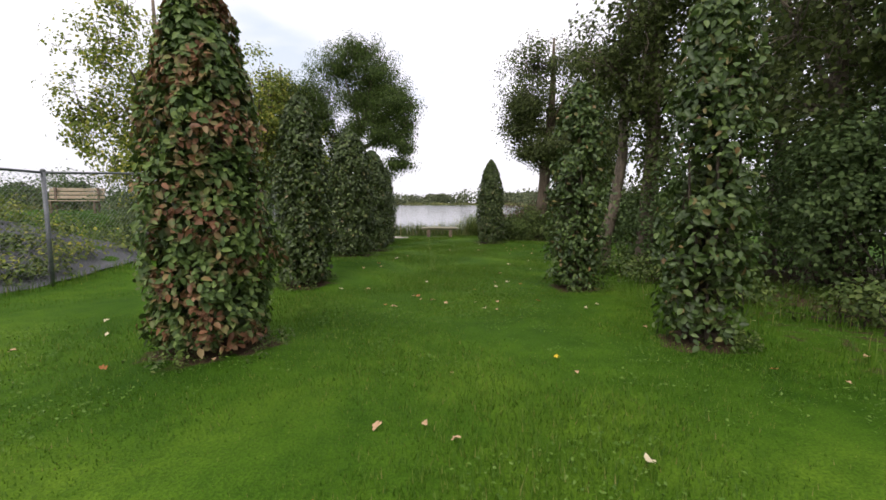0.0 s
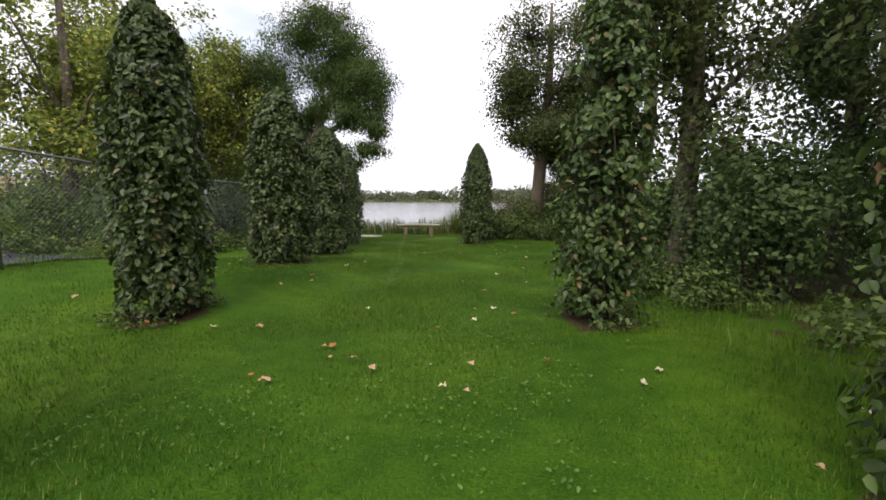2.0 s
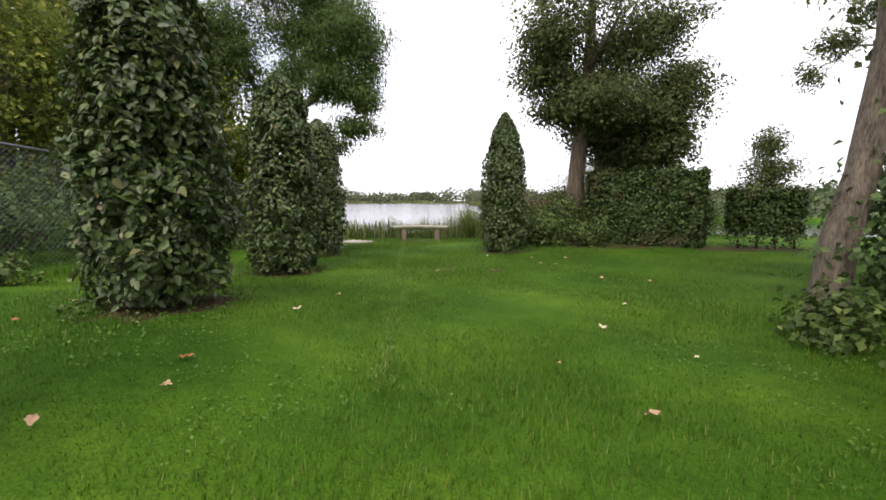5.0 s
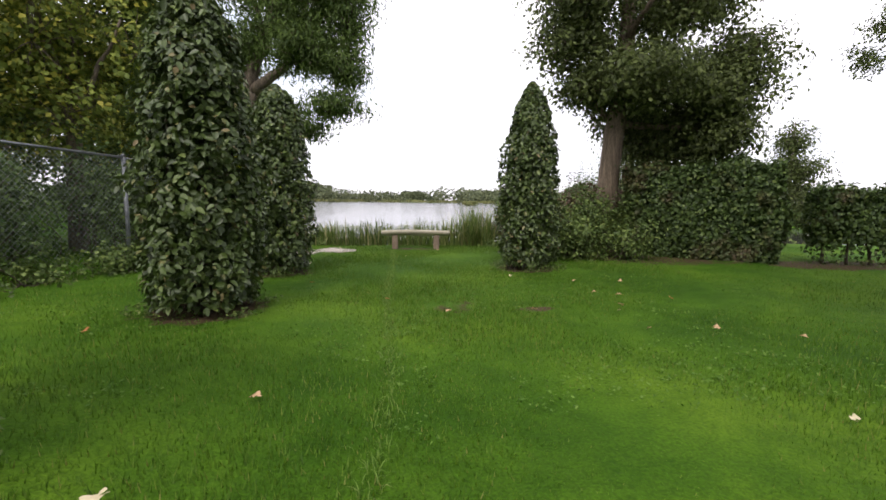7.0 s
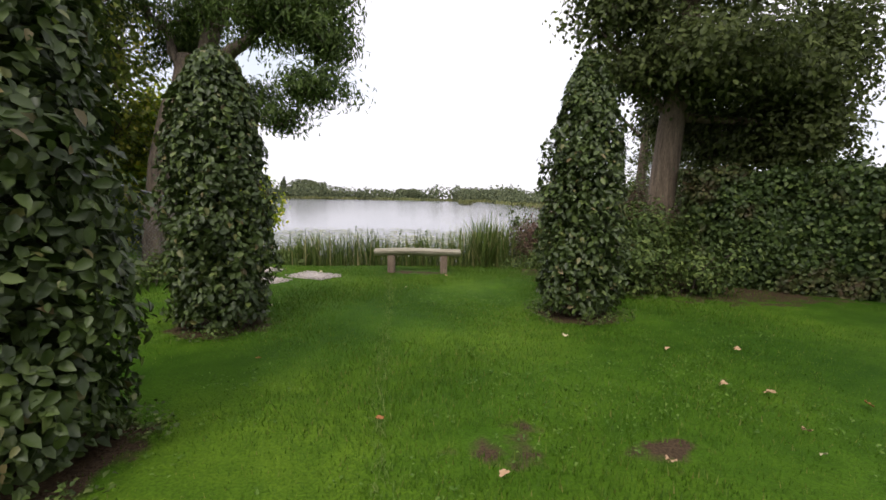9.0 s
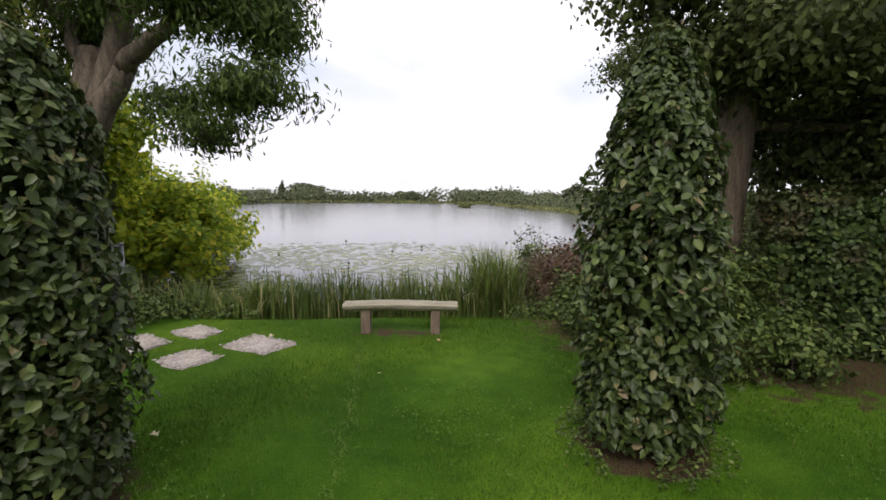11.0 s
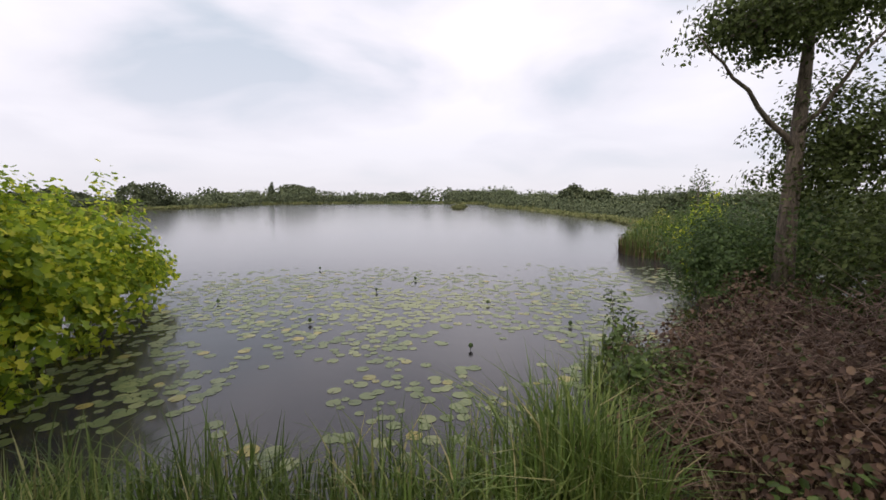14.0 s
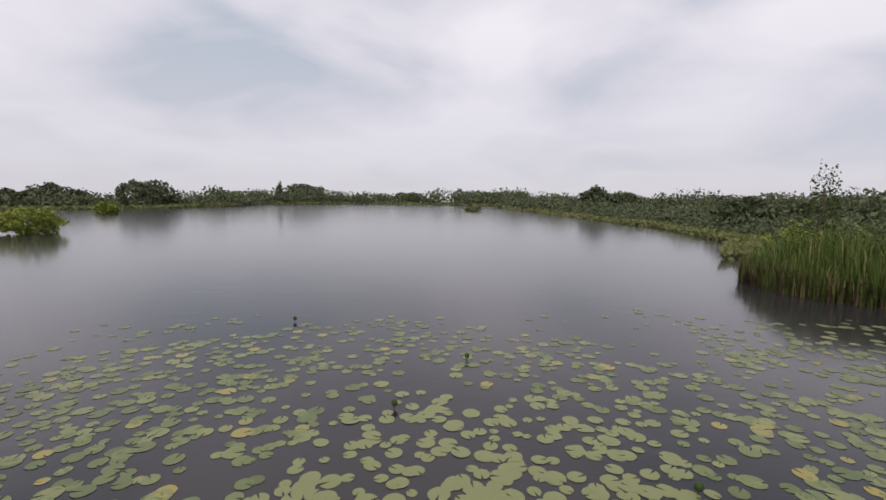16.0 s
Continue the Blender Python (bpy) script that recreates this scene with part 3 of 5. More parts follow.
def tree(name, label, base, trunk, limbs, blobs, mat, bark, leaf, outline="plain", category="tree", hang=0.4, spray=0.22, clump=26, dense=1.0):
    """trunk: rows of offset and radius; limbs: (from, to, r0, r1); blobs: (centre, radii, leaves) all from the base."""
    ob = thing(name, base, label, category)
    if trunk is not None:
        part("trunk", tubes("tree_trunk", [np.asarray(trunk, float)], bark, 14), ob)
    for f, t, r0, r1 in limbs:
        part("limb", tubes("tree_limb", [limb(f, t, r0, r1, 0.06, 9, 0.012)], bark, 9), ob)
    at, fc, tw = [], [], []
    for c, rad, n in blobs:
        c, rad = np.array(c, float), np.array(rad, float)
        n = int(n * dense)
        k = max(3, n // clump)
        d = unit(RNG.normal(0, 1, (k, 3)))
        cc = c + d * rad * (RNG.random((k, 1)) ** 0.5) * RNG.choice([0.75, 1.0, 1.18], (k, 1))
        per = max(1, n // k)
        o = np.clip(RNG.normal(0, 1, (k, per, 3)), -1.7, 1.7) * spray
        o[..., 2] *= 0.75
        at.append((cc[:, None] + o).reshape(-1, 3))
        fc.append((np.repeat(d[:, None], per, 1) * 0.6 + unit(o) * 0.4 + (0, 0, 0.5)).reshape(-1, 3))
        for q in cc[:: max(1, k // 60)]:
            tw.append(limb(c + (q - c) * 0.05 - (0, 0, 0.15), q, 0.014, 0.003, 0.08, 5, 0.04))
    at, fc = np.concatenate(at), np.concatenate(fc)
    part("crown", leaves("tree_crown", at, fc, RNG.uniform(leaf * 0.7, leaf * 1.3, len(at)), mat, outline, hang), ob)
    if tw:
        tagged(part("branchwork", tubes("tree_twigs", tw, bark, 3), ob), kind="stuff")
    return ob


def crown_blobs(c, r, h, n, count, seed):
    """Uneven balls of leaves that together make a crown of radius r and height h about c."""
    g = np.random.default_rng(seed)
    out = []
    for i in range(count):
        d = unit(g.normal(0, 1, 3)) * g.random() ** 0.4
        s = g.uniform(0.32, 0.48)
        out.append(((c[0] + d[0] * r * 0.75, c[1] + d[1] * r * 0.75, c[2] + d[2] * h * 0.4), (r * s, r * s, h * s * 0.42), n // count))
    return out


# leaning tree by the water; its places are counted from the base
tree("willow_tree", "leaning rough-barked tree with narrow leaves beside the lake", (-4.75, 18.3, 0.0),
     [(-0.1, 0, -0.5, 0.34), (-0.05, 0, 0.2, 0.27), (0.0, 0, 1.0, 0.245), (0.12, 0, 1.8, 0.25), (0.3, 0, 2.4, 0.27), (0.4, 0, 2.75, 0.26), (0.5, 0.02, 3.1, 0.2), (0.52, 0.05, 3.5, 0.16), (0.5, 0.06, 3.62, 0.13)],
     [((0.5, -0.05, 2.6), (1.42, -0.15, 4.75), 0.17, 0.13), ((1.42, -0.15, 4.7), (2.0, -0.2, 7.0), 0.13, 0.04), ((0.4, -0.1, 2.3), (1.05, -0.1, 3.4), 0.19, 0.13), ((1.02, -0.1, 3.36), (2.2, -0.6, 4.0), 0.13, 0.06), ((2.15, -0.58, 3.97), (3.2, -1.1, 4.05), 0.06, 0.02),
      ((0.5, 0, 3.4), (-0.9, 0.3, 5.6), 0.09, 0.03), ((1.5, -0.1, 5.0), (2.7, 0, 5.8), 0.06, 0.02), ((1.3, -0.1, 4.4), (0.6, -0.2, 6.6), 0.07, 0.02)],
     [((2.4, -0.8, 4.0), (0.95, 0.8, 0.45), 3000), ((3.1, -1.1, 3.55), (0.42, 0.5, 0.35), 900), ((2.95, -1.1, 2.9), (0.6, 0.5, 0.28), 1100), ((2.3, -0.8, 2.5), (0.5, 0.5, 0.18), 500), ((1.6, 0.1, 3.0), (0.5, 0.5, 0.3), 700),
      ((2.8, -0.9, 5.2), (0.95, 1.0, 0.8), 3600), ((1.9, 0, 6.6), (1.2, 1.2, 0.8), 3600), ((0.4, 0, 6.8), (1.2, 1.2, 0.8), 3200), ((1.2, 0, 7.5), (1.0, 1.0, 0.6), 2200), ((-0.6, 0.1, 5.6), (1.2, 1.2, 1.2), 3200), ((-1.3, -0.1, 4.2), (0.9, 0.9, 0.9), 2000), ((0.9, -0.2, 4.3), (0.7, 0.5, 0.5), 1500), ((1.3, 0.1, 5.5), (1.0, 0.9, 0.8), 3200), ((-0.3, -0.5, 4.7), (0.8, 0.6, 0.7), 2000), ((-1.6, 0.2, 5.6), (1.1, 1.0, 1.0), 2400), ((0.2, 0.6, 4.0), (0.8, 0.5, 0.6), 1600), ((2.0, -0.3, 4.7), (1.1, 0.8, 0.6), 2300), ((3.2, -1.0, 4.5), (0.4, 0.6, 0.6), 800), ((2.2, 0.1, 5.9), (0.9, 0.8, 0.6), 2000)],
     ASH, BARK, 0.10, "slim", hang=0.8, spray=0.15, clump=44, dense=2.3)
# oak behind the hedge
tree("oak_tree", "large oak with a straight furrowed trunk and dark crown", (3.76, 17.62, -0.2),
     [(-0.05, 0, -0.3, 0.36), (0, 0, 0.25, 0.26), (0.1, 0, 1.2, 0.22), (0.2, 0, 2.6, 0.21), (0.4, 0.05, 4.5, 0.17), (0.45, 0.1, 6.5, 0.1), (0.45, 0.1, 8, 0.04)],
     [((0.3, 0, 2.7), (-1.0, 0.2, 4.3), 0.08, 0.02), ((0.3, 0, 2.9), (2.7, -0.2, 2.7), 0.09, 0.02), ((0.3, 0, 3.6), (3.2, 0.3, 4.4), 0.09, 0.02), ((0.35, 0, 4.2), (-1.1, 0, 5.6), 0.08, 0.02), ((0.4, 0, 4.6), (0.6, -1.6, 5.6), 0.07, 0.02), ((0.3, 0, 2.8), (1.1, 1.6, 3.4), 0.06, 0.02)],
     [((-0.75, 0, 4.6), (0.85, 1.0, 0.75), 2900), ((-0.45, 0.1, 3.6), (0.7, 0.9, 0.4), 1500), ((0.5, -0.5, 3.7), (1.1, 1.3, 0.75), 5600), ((1.0, 0.9, 3.1), (1.0, 0.8, 0.5), 2400), ((2.2, -0.2, 3.5), (1.2, 1.3, 0.8), 5400), ((2.2, -0.1, 2.5), (0.9, 1.0, 0.5), 3000), ((1.5, 0.3, 2.5), (0.9, 0.9, 0.45), 2600), ((2.7, 0, 4.3), (0.8, 1.1, 0.8), 3000), ((2.8, 0.3, 3.0), (0.6, 0.9, 0.5), 1500),
      ((-0.5, 0, 5.5), (1.3, 1.4, 0.9), 4800), ((1.3, 0, 5.3), (1.2, 1.5, 0.9), 3800), ((2.2, 0.1, 5.8), (1.1, 1.3, 0.7), 2400), ((-0.3, 0, 7.0), (1.3, 1.3, 0.9), 2600), ((1.6, 0, 7.2), (1.4, 1.4, 0.9), 2600)],
     OAK, BARK_OAK, 0.088, "oval", spray=0.19, clump=40, dense=1.35)
# light trees beyond the wire fence
for i, (x, y, s, lo) in enumerate(((-8.9, 13.6, 1.0, 4.3), (-6.9, 17.2, 0.85, 3.9), (-10.6, 18.0, 1.2, 4.8), (-7.6, 20.4, 1.0, 4.2), (-12.5, 22.0, 1.2, 4.6), (-9.6, 16.2, 0.9, 3.6))):
    tree("poplar_tree", "tall light green tree turning yellow behind the wire fence", (x, y, hz(x, y)),
         [(0, 0, -0.3, 0.2 * s), (0.05, 0, 1.5, 0.16 * s), (0.1, 0.1, 4, 0.12 * s), (0.1, 0, 7.5 * s, 0.04)],
         [((0, 0, 2.2), (1.4, -0.5, 4.2), 0.06, 0.02), ((0, 0, 2.6), (-1.4, 0.4, 4.6), 0.06, 0.02), ((0, 0, 3.2), (0.3, -1.5, 5.0), 0.05, 0.02), ((0, 0, 2.8), (-0.4, 1.5, 4.4), 0.05, 0.02)],
         crown_blobs((0, 0, lo), 2.6 * s, 7.0 * s, 14500, 24, 20 + i), POPLAR, BARK, 0.11, "plain", spray=0.19, clump=34)
tree("alder_tree", "young loose-crowned tree standing beyond the hedge", (18.7, 30.2, hz(18.7, 30.2)),
     [(0, 0, -0.3, 0.12), (0, 0, 2, 0.1), (0.05, 0, 6.3, 0.02)], [((0, 0, 2.0), (0.9, 0, 3.2), 0.03, 0.01), ((0, 0, 2.6), (-0.9, 0, 3.8), 0.03, 0.01)],
     [((0, 0, 5.2), (0.8, 0.8, 1.0), 1900), ((0.3, 0, 3.9), (1.3, 1.2, 1.0), 3000), ((-0.4, 0, 2.6), (1.6, 1.3, 0.9), 2800), ((0.6, 0, 1.6), (1.4, 1.2, 0.7), 1800)], OAK, BARK, 0.13, "plain", spray=0.26)
tree("waterside_tree", "tall oak beyond the hedge with boughs hanging over the pond", (17.4, 18.9, hz(17.4, 18.9)),
     [(0, 0, -0.3, 0.3), (0, 0, 2, 0.24), (-0.2, 0.2, 5, 0.18), (-0.4, 0.4, 8.5, 0.06)],
     [((-0.1, 0.1, 4.6), (-3.6, 2.4, 6.6), 0.09, 0.02), ((-0.2, 0.2, 5.6), (-2.2, 1.6, 8.2), 0.08, 0.02), ((-3.0, 2.0, 6.3), (-4.2, 2.7, 5.3), 0.035, 0.008), ((-0.2, 0.2, 6.0), (1.4, 0.6, 8.0), 0.07, 0.02)],
     [((-3.5, 2.4, 6.5), (0.8, 0.7, 0.6), 1100), ((-4.0, 2.6, 5.5), (0.45, 0.5, 0.5), 450), ((-2.4, 1.8, 7.6), (1.3, 1.1, 0.8), 1900), ((-1.4, 1.2, 6.1), (1.0, 0.9, 0.6), 1200), ((-0.6, 0.6, 8.6), (1.6, 1.5, 1.0), 2600), ((0.8, 0.4, 7.2), (1.5, 1.4, 1.0), 2400)], OAK, BARK, 0.11, "oak", spray=0.2)


def undergrowth(name, label, at, blobs, mat, leaf, stems=14, outline="plain", category="shrub", kind="", spray=0.16, stem_mat=None):
    """A loose shrub: arching stems from the ground and leaves along them."""
    x, y = at
    z = max(hz(x, y), -0.3)
    ob = thing(name, (x, y, z), label, category, kind=kind)
    ats, fcs, st = [], [], []
    for c, rad, n in blobs:
        c, rad = np.array(c, float), np.array(rad, float)
        k = max(4, n // 30)
        d = unit(RNG.normal(0, 1, (k, 3)))
        lump = np.array([0.92 + 0.75 * noise.noise(Vector(v) * 1.9 + Vector((x * 3, y * 3, n))) for v in d.tolist()])
        cc = c + d * rad * (RNG.random((k, 1)) ** 0.4) * lump[:, None] * RNG.choice([0.8, 1.0, 1.0, 1.3], (k, 1))
        cc[:, 2] = np.maximum(cc[:, 2], 0.08 + np.maximum(height(cc[:, 0] + x, cc[:, 1] + y), WATER_Z) - z)
        per = n // k
        o = RNG.normal(0, 1, (k, per, 3)) * spray
        ats.append((cc[:, None] + o).reshape(-1, 3))
        fcs.append((np.repeat(d[:, None], per, 1) * 0.5 + unit(o) * 0.3 + (0, 0, 0.6)).reshape(-1, 3))
        for q in cc[:: max(1, k // stems)]:
            g = np.array((c[0] + RNG.normal(0, rad[0] * 0.3), c[1] + RNG.normal(0, rad[1] * 0.3), 0))
            g[2] = hz(g[0] + x, g[1] + y) - z - 0.05
            st.append(limb(g, q, 0.012, 0.003, 0.25, 7, 0.03))
    ats = np.concatenate(ats)
    part("foliage", leaves("shrub_leaves", ats, np.concatenate(fcs), RNG.uniform(leaf * 0.7, leaf * 1.3, len(ats)), mat, outline), ob)
    tagged(part("stemwork", tubes("shrub_stems", st, stem_mat or TWIG, 3), ob), kind="stuff")
    return ob


# dark thicket along the lawn's shaded side
for i, (x, y, r, h, n) in enumerate(((5.3, 3.4, 1.1, 2.0, 6000), (5.6, 5.8, 1.2, 2.4, 6500), (4.6, 7.8, 0.9, 1.9, 5500), (4.3, 9.4, 0.7, 1.6, 3200), (7.2, 1.6, 1.5, 2.6, 6000), (7.2, 8.0, 1.4, 2.6, 5000), (6.0, 9.8, 1.0, 1.8, 3500), (7.4, 4.6, 1.3, 2.8, 5000), (9.4, 7.0, 1.6, 3.2, 5000), (9.6, 3.4, 1.6, 3.2, 5000), (11.4, 5.2, 1.8, 3.6, 4500), (8.4, 10.4, 1.3, 2.6, 4000))):
    undergrowth("dark_shrub", "dense dark evergreen shrub in the shade of the trees", (x, y), [((0, 0, h * 0.5), (r, r, h * 0.5), n), ((0, 0, h * 0.85), (r * 0.7, r * 0.7, h * 0.3), n // 3)], LAUREL, 0.075, 16, spray=0.13)
for i, (x, y, s, r) in enumerate(((4.2, 9.05, 0.8, 0.17), (6.3, 4.4, 1.1, 0.2), (6.2, 7.0, 1.2, 0.15), (8.6, 6.2, 1.2, 0.2), (9.0, 2.5, 1.2, 0.2), (7.4, 9.8, 1.0, 0.15), (10.6, 8.8, 1.2, 0.2))):
    if s:
        tree("woodland_tree", "tall ivy-clad woodland tree with dark foliage", (x, y, hz(x, y)),
             [(0, 0, -0.3, r * 1.4), (0, 0, 0.4, r), (0.1, 0, 2.5, r * 0.9), (0.05, 0.1, 5, r * 0.6), (0, 0, 8, 0.04)],
             [((0, 0, 2.4), (1.3, -0.6, 3.8), 0.05, 0.015), ((0, 0, 3.0), (-1.2, -0.3, 4.4), 0.05, 0.015), ((0, 0, 3.4), (0.2, 1.3, 4.9), 0.05, 0.015)],
             crown_blobs((0, 0, 4.5), 2.1 * s, 6.6, 11500, 24, 60 + i) + [((0.1, 0, 2.2), (0.35, 0.35, 1.2), 900)], LAUREL if i % 2 else OAK, BARK, 0.095, "plain", spray=0.22, clump=40)
tree("woodland_tree", "rough-barked tree at the thicket's end with overhanging twigs", (3.55, 9.5, hz(3.55, 9.5)),
     [(-0.05, 0, -0.3, 0.2), (-0.03, 0, 0.3, 0.15), (0.0, 0, 0.7, 0.14), (0.15, 0, 1.3, 0.12), (0.3, 0, 2.4, 0.11), (0.3, 0.1, 4.5, 0.07), (0.4, 0.2, 6, 0.03)],
     [((0.2, 0, 3.1), (1.6, 1.2, 3.9), 0.03, 0.008)],
     [((1.6, 1.2, 4.0), (0.9, 0.9, 0.6), 1500), ((0.6, 0.2, 4.8), (1.2, 1.2, 0.8), 2200), ((-0.2, -0.6, 4.2), (0.8, 0.8, 0.6), 1200)], OAK, BARK, 0.09, "oak", spray=0.14)
# weeds at the thicket's foot
for i, (x, y, r) in enumerate(((3.3, 6.9, 0.5), (3.7, 5.2, 0.6), (3.5, 8.2, 0.5), (4.1, 3.9, 0.5), (3.0, 8.9, 0.35), (4.6, 2.4, 0.6))):
    undergrowth("weed_clump", "low tangle of weeds and brambles in rough grass", (x, y), [((0, 0, 0.18), (r, r, 0.3), 750)], BRAMBLE, 0.06, 12, spray=0.09)

# brambles and dead growth by the oak
undergrowth("bramble_bush", "leafy green bramble bush spilling over the lawn edge", (2.65, 16.5), [((0, 0, 0.42), (0.75, 0.95, 0.55), 4600), ((0.7, 0.6, 0.7), (0.8, 0.7, 0.55), 3600), ((0.0, 1.3, 0.35), (0.55, 0.5, 0.4), 1900), ((1.1, -0.3, 0.3), (0.5, 0.4, 0.4), 1300)], BRAMBLE, 0.066, 26, "oval", spray=0.11)
undergrowth("dead_bramble", "tall withered brambles with tangled brown canes by the oak", (3.2, 18.5), [((0, 0.1, 0.8), (0.75, 0.6, 0.65), 1500), ((0.8, 0, 0.9), (0.6, 0.5, 0.7), 1300), ((-0.5, 0.5, 0.5), (0.5, 0.5, 0.45), 900)], DEAD, 0.065, 90, "oval", spray=0.12, stem_mat=DEADSTEM)
undergrowth("dead_bramble", "brown withered brambles and dead stems by the water", (2.9, 19.6), [((-0.6, 0.2, 0.5), (0.55, 0.6, 0.6), 1300), ((0.7, 0.4, 0.75), (0.85, 0.8, 0.7), 1800), ((1.9, 0.5, 0.9), (1.0, 0.9, 0.8), 1700), ((0.6, 2.0, 0.4), (0.9, 1.0, 0.5), 1400), ((2.2, 2.4, 0.5), (1.0, 1.0, 0.5), 1200), ((3.4, 1.2, 0.8), (0.9, 1.0, 0.7), 2000)], DEAD, 0.06, 90, spray=0.11, stem_mat=DEADSTEM)
undergrowth("waterside_shrub", "leafy green shoots among the withered brambles", (2.3, 20.3), [((-0.1, 0.2, 0.8), (0.35, 0.4, 0.75), 700), ((0.6, 0.8, 0.7), (0.4, 0.4, 0.6), 600), ((0.4, 1.9, 0.8), (0.2, 0.3, 0.6), 350)], BRAMBLE, 0.06, 18, spray=0.07)
undergrowth("waterside_shrub", "dark shrub leaning over the water's edge", (7.1, 25.6), [((-0.5, 0, 1.1), (1.2, 1.4, 1.1), 6500), ((0.9, 1.4, 1.2), (1.3, 1.4, 1.3), 5000), ((0.6, -0.9, 1.4), (1.2, 1.0, 1.2), 4200)], LAUREL, 0.075, 16)
undergrowth("waterside_shrub", "tall grey-green willow scrub beside the lake", (6.8, 22.3), [((0, 0, 1.3), (1.5, 1.4, 1.3), 5500), ((1.8, 1.6, 1.5), (1.5, 1.6, 1.5), 4500)], OAK, 0.08, 16)
undergrowth("waterside_shrub", "fresh green shrub on the lake shore", (9.9, 30.8), [((0, 0, 1.5), (0.9, 0.9, 1.2), 2600)], MAPLE, 0.11, 12)
undergrowth("waterside_shrub", "loose green scrub behind the shore", (9.0, 27.4), [((0, 0, 0.9), (1.4, 1.6, 1.0), 4200), ((2.2, 1.0, 0.9), (1.4, 1.4, 0.9), 3000)], OAK, 0.08, 14)
undergrowth("waterside_shrub", "mixed green scrub on low ground", (9.4, 19.4), [((-1.2, 0, 0.6), (1.3, 1.0, 0.8), 3000), ((-3.0, 0.6, 0.7), (1.2, 1.0, 0.9), 3000)], BRAMBLE, 0.08, 14)
tree("waterside_tree", "dark spreading tree on the lake shore", (6.9, 24.2, hz(6.9, 24.2)), [(0, 0, -0.3, 0.2), (0, 0, 2, 0.15), (0.1, 0, 4.5, 0.1), (0.2, 0, 7, 0.03)],
     [((0, 0, 2.4), (1.2, 0, 3.6), 0.05, 0.01), ((0, 0, 3.2), (-2.2, -0.4, 5.0), 0.06, 0.01), ((0, 0, 3.4), (0.4, -1.4, 5.2), 0.05, 0.01)],
     [((0.9, 0, 3.3), (1.2, 1.5, 1.3), 4500), ((-1.0, -0.3, 5.3), (1.3, 1.2, 0.6), 2800), ((0.6, 0, 5.9), (1.9, 1.9, 1.0), 4500)], OAK, BARK, 0.085, "oval", spray=0.17, dense=1.6)
undergrowth("bramble_bush", "green brambles creeping over bare earth by the oak", (3.0, 18.1), [((-0.3, 0, 0.3), (0.6, 0.55, 0.4), 2200), ((0.7, 0.3, 0.4), (0.8, 0.6, 0.5), 2400), ((-0.6, 0.7, 0.25), (0.4, 0.4, 0.35), 1000)], BRAMBLE, 0.075, 20, "oval", spray=0.1)
undergrowth("dead_bramble", "brown withered scrub along the water's edge", (4.9, 22.2), [((0, 0, 0.5), (1.0, 0.9, 0.6), 3000), ((-0.9, -0.6, 0.4), (0.7, 0.7, 0.5), 1800), ((0.9, 1.0, 0.6), (0.8, 0.8, 0.6), 2000)], DEAD, 0.06, 90, spray=0.11, stem_mat=DEADSTEM)


def tangle(x, y, blobs, label):
    """A heap of dry, bent stems lying over one another."""
    z = max(hz(x, y), -0.3)
    ob = thing("dead_stem_heap", (x, y, z), label, "brushwood")
    paths = []
    for c, rad, n in blobs:
        for _ in range(n):
            d = unit(RNG.normal(0, 1, 3)) * RNG.random() ** 0.4
            q = np.array(c) + d * np.array(rad)
            q[2] = max(q[2], 0.05)
            a = RNG.random() * 6.283
            v = np.array((math.cos(a), math.sin(a), RNG.normal(0.15, 0.45))) * RNG.uniform(0.15, 0.5)
            paths.append(limb(q - v, q + v, 0.006, 0.002, RNG.uniform(-0.1, 0.35), 4, 0.06))
    tagged(part("stemwork", tubes("heap_stems", paths, DEADSTEM, 3), ob), kind="stuff")


tangle(2.9, 19.6, [((-0.5, 0.2, 0.45), (0.55, 0.6, 0.5), 260), ((0.8, 0.4, 0.7), (0.9, 0.8, 0.6), 480), ((1.9, 0.5, 0.95), (0.9, 0.8, 0.7), 480), ((0.8, 1.8, 0.4), (0.9, 0.9, 0.4), 320), ((2.2, 2.2, 0.6), (1.0, 1.0, 0.5), 320)], "heap of dry reddish-brown stems by the water")
# yellow-green maple drooping over the water
undergrowth("maple_bush", "yellow-green maple with branches drooping over the lake", (-6.65, 20.4),
            [((1.1, 2.3, 1.2), (1.15, 1.1, 1.15), 4600), ((0.1, 0.8, 1.4), (1.3, 1.0, 1.2), 4200), ((1.5, 1.1, 0.7), (0.75, 0.8, 0.6), 2000), ((-0.6, 1.6, 2.5), (1.2, 1.2, 0.8), 3200), ((0.8, 4.4, 1.1), (1.2, 1.2, 1.1), 2600), ((-1.6, 3.4, 1.8), (1.6, 1.6, 1.6), 3600), ((0.5, 1.0, 3.1), (0.9, 0.9, 0.7), 2600)], MAPLE, 0.12, 16, "lobed", spray=0.14)
undergrowth("maple_bush", "yellow-green maple leaning low over the open water", (-8.3, 26.6),
            [((0.5, 1.2, 1.3), (1.25, 1.5, 1.2), 4200), ((0.9, 2.4, 0.5), (0.9, 0.9, 0.55), 1700), ((-0.9, 0.2, 2.1), (1.4, 1.5, 1.2), 3200), ((0.4, -0.8, 0.8), (1.0, 1.0, 0.9), 2000)], MAPLE, 0.12, 16, "lobed", spray=0.16)
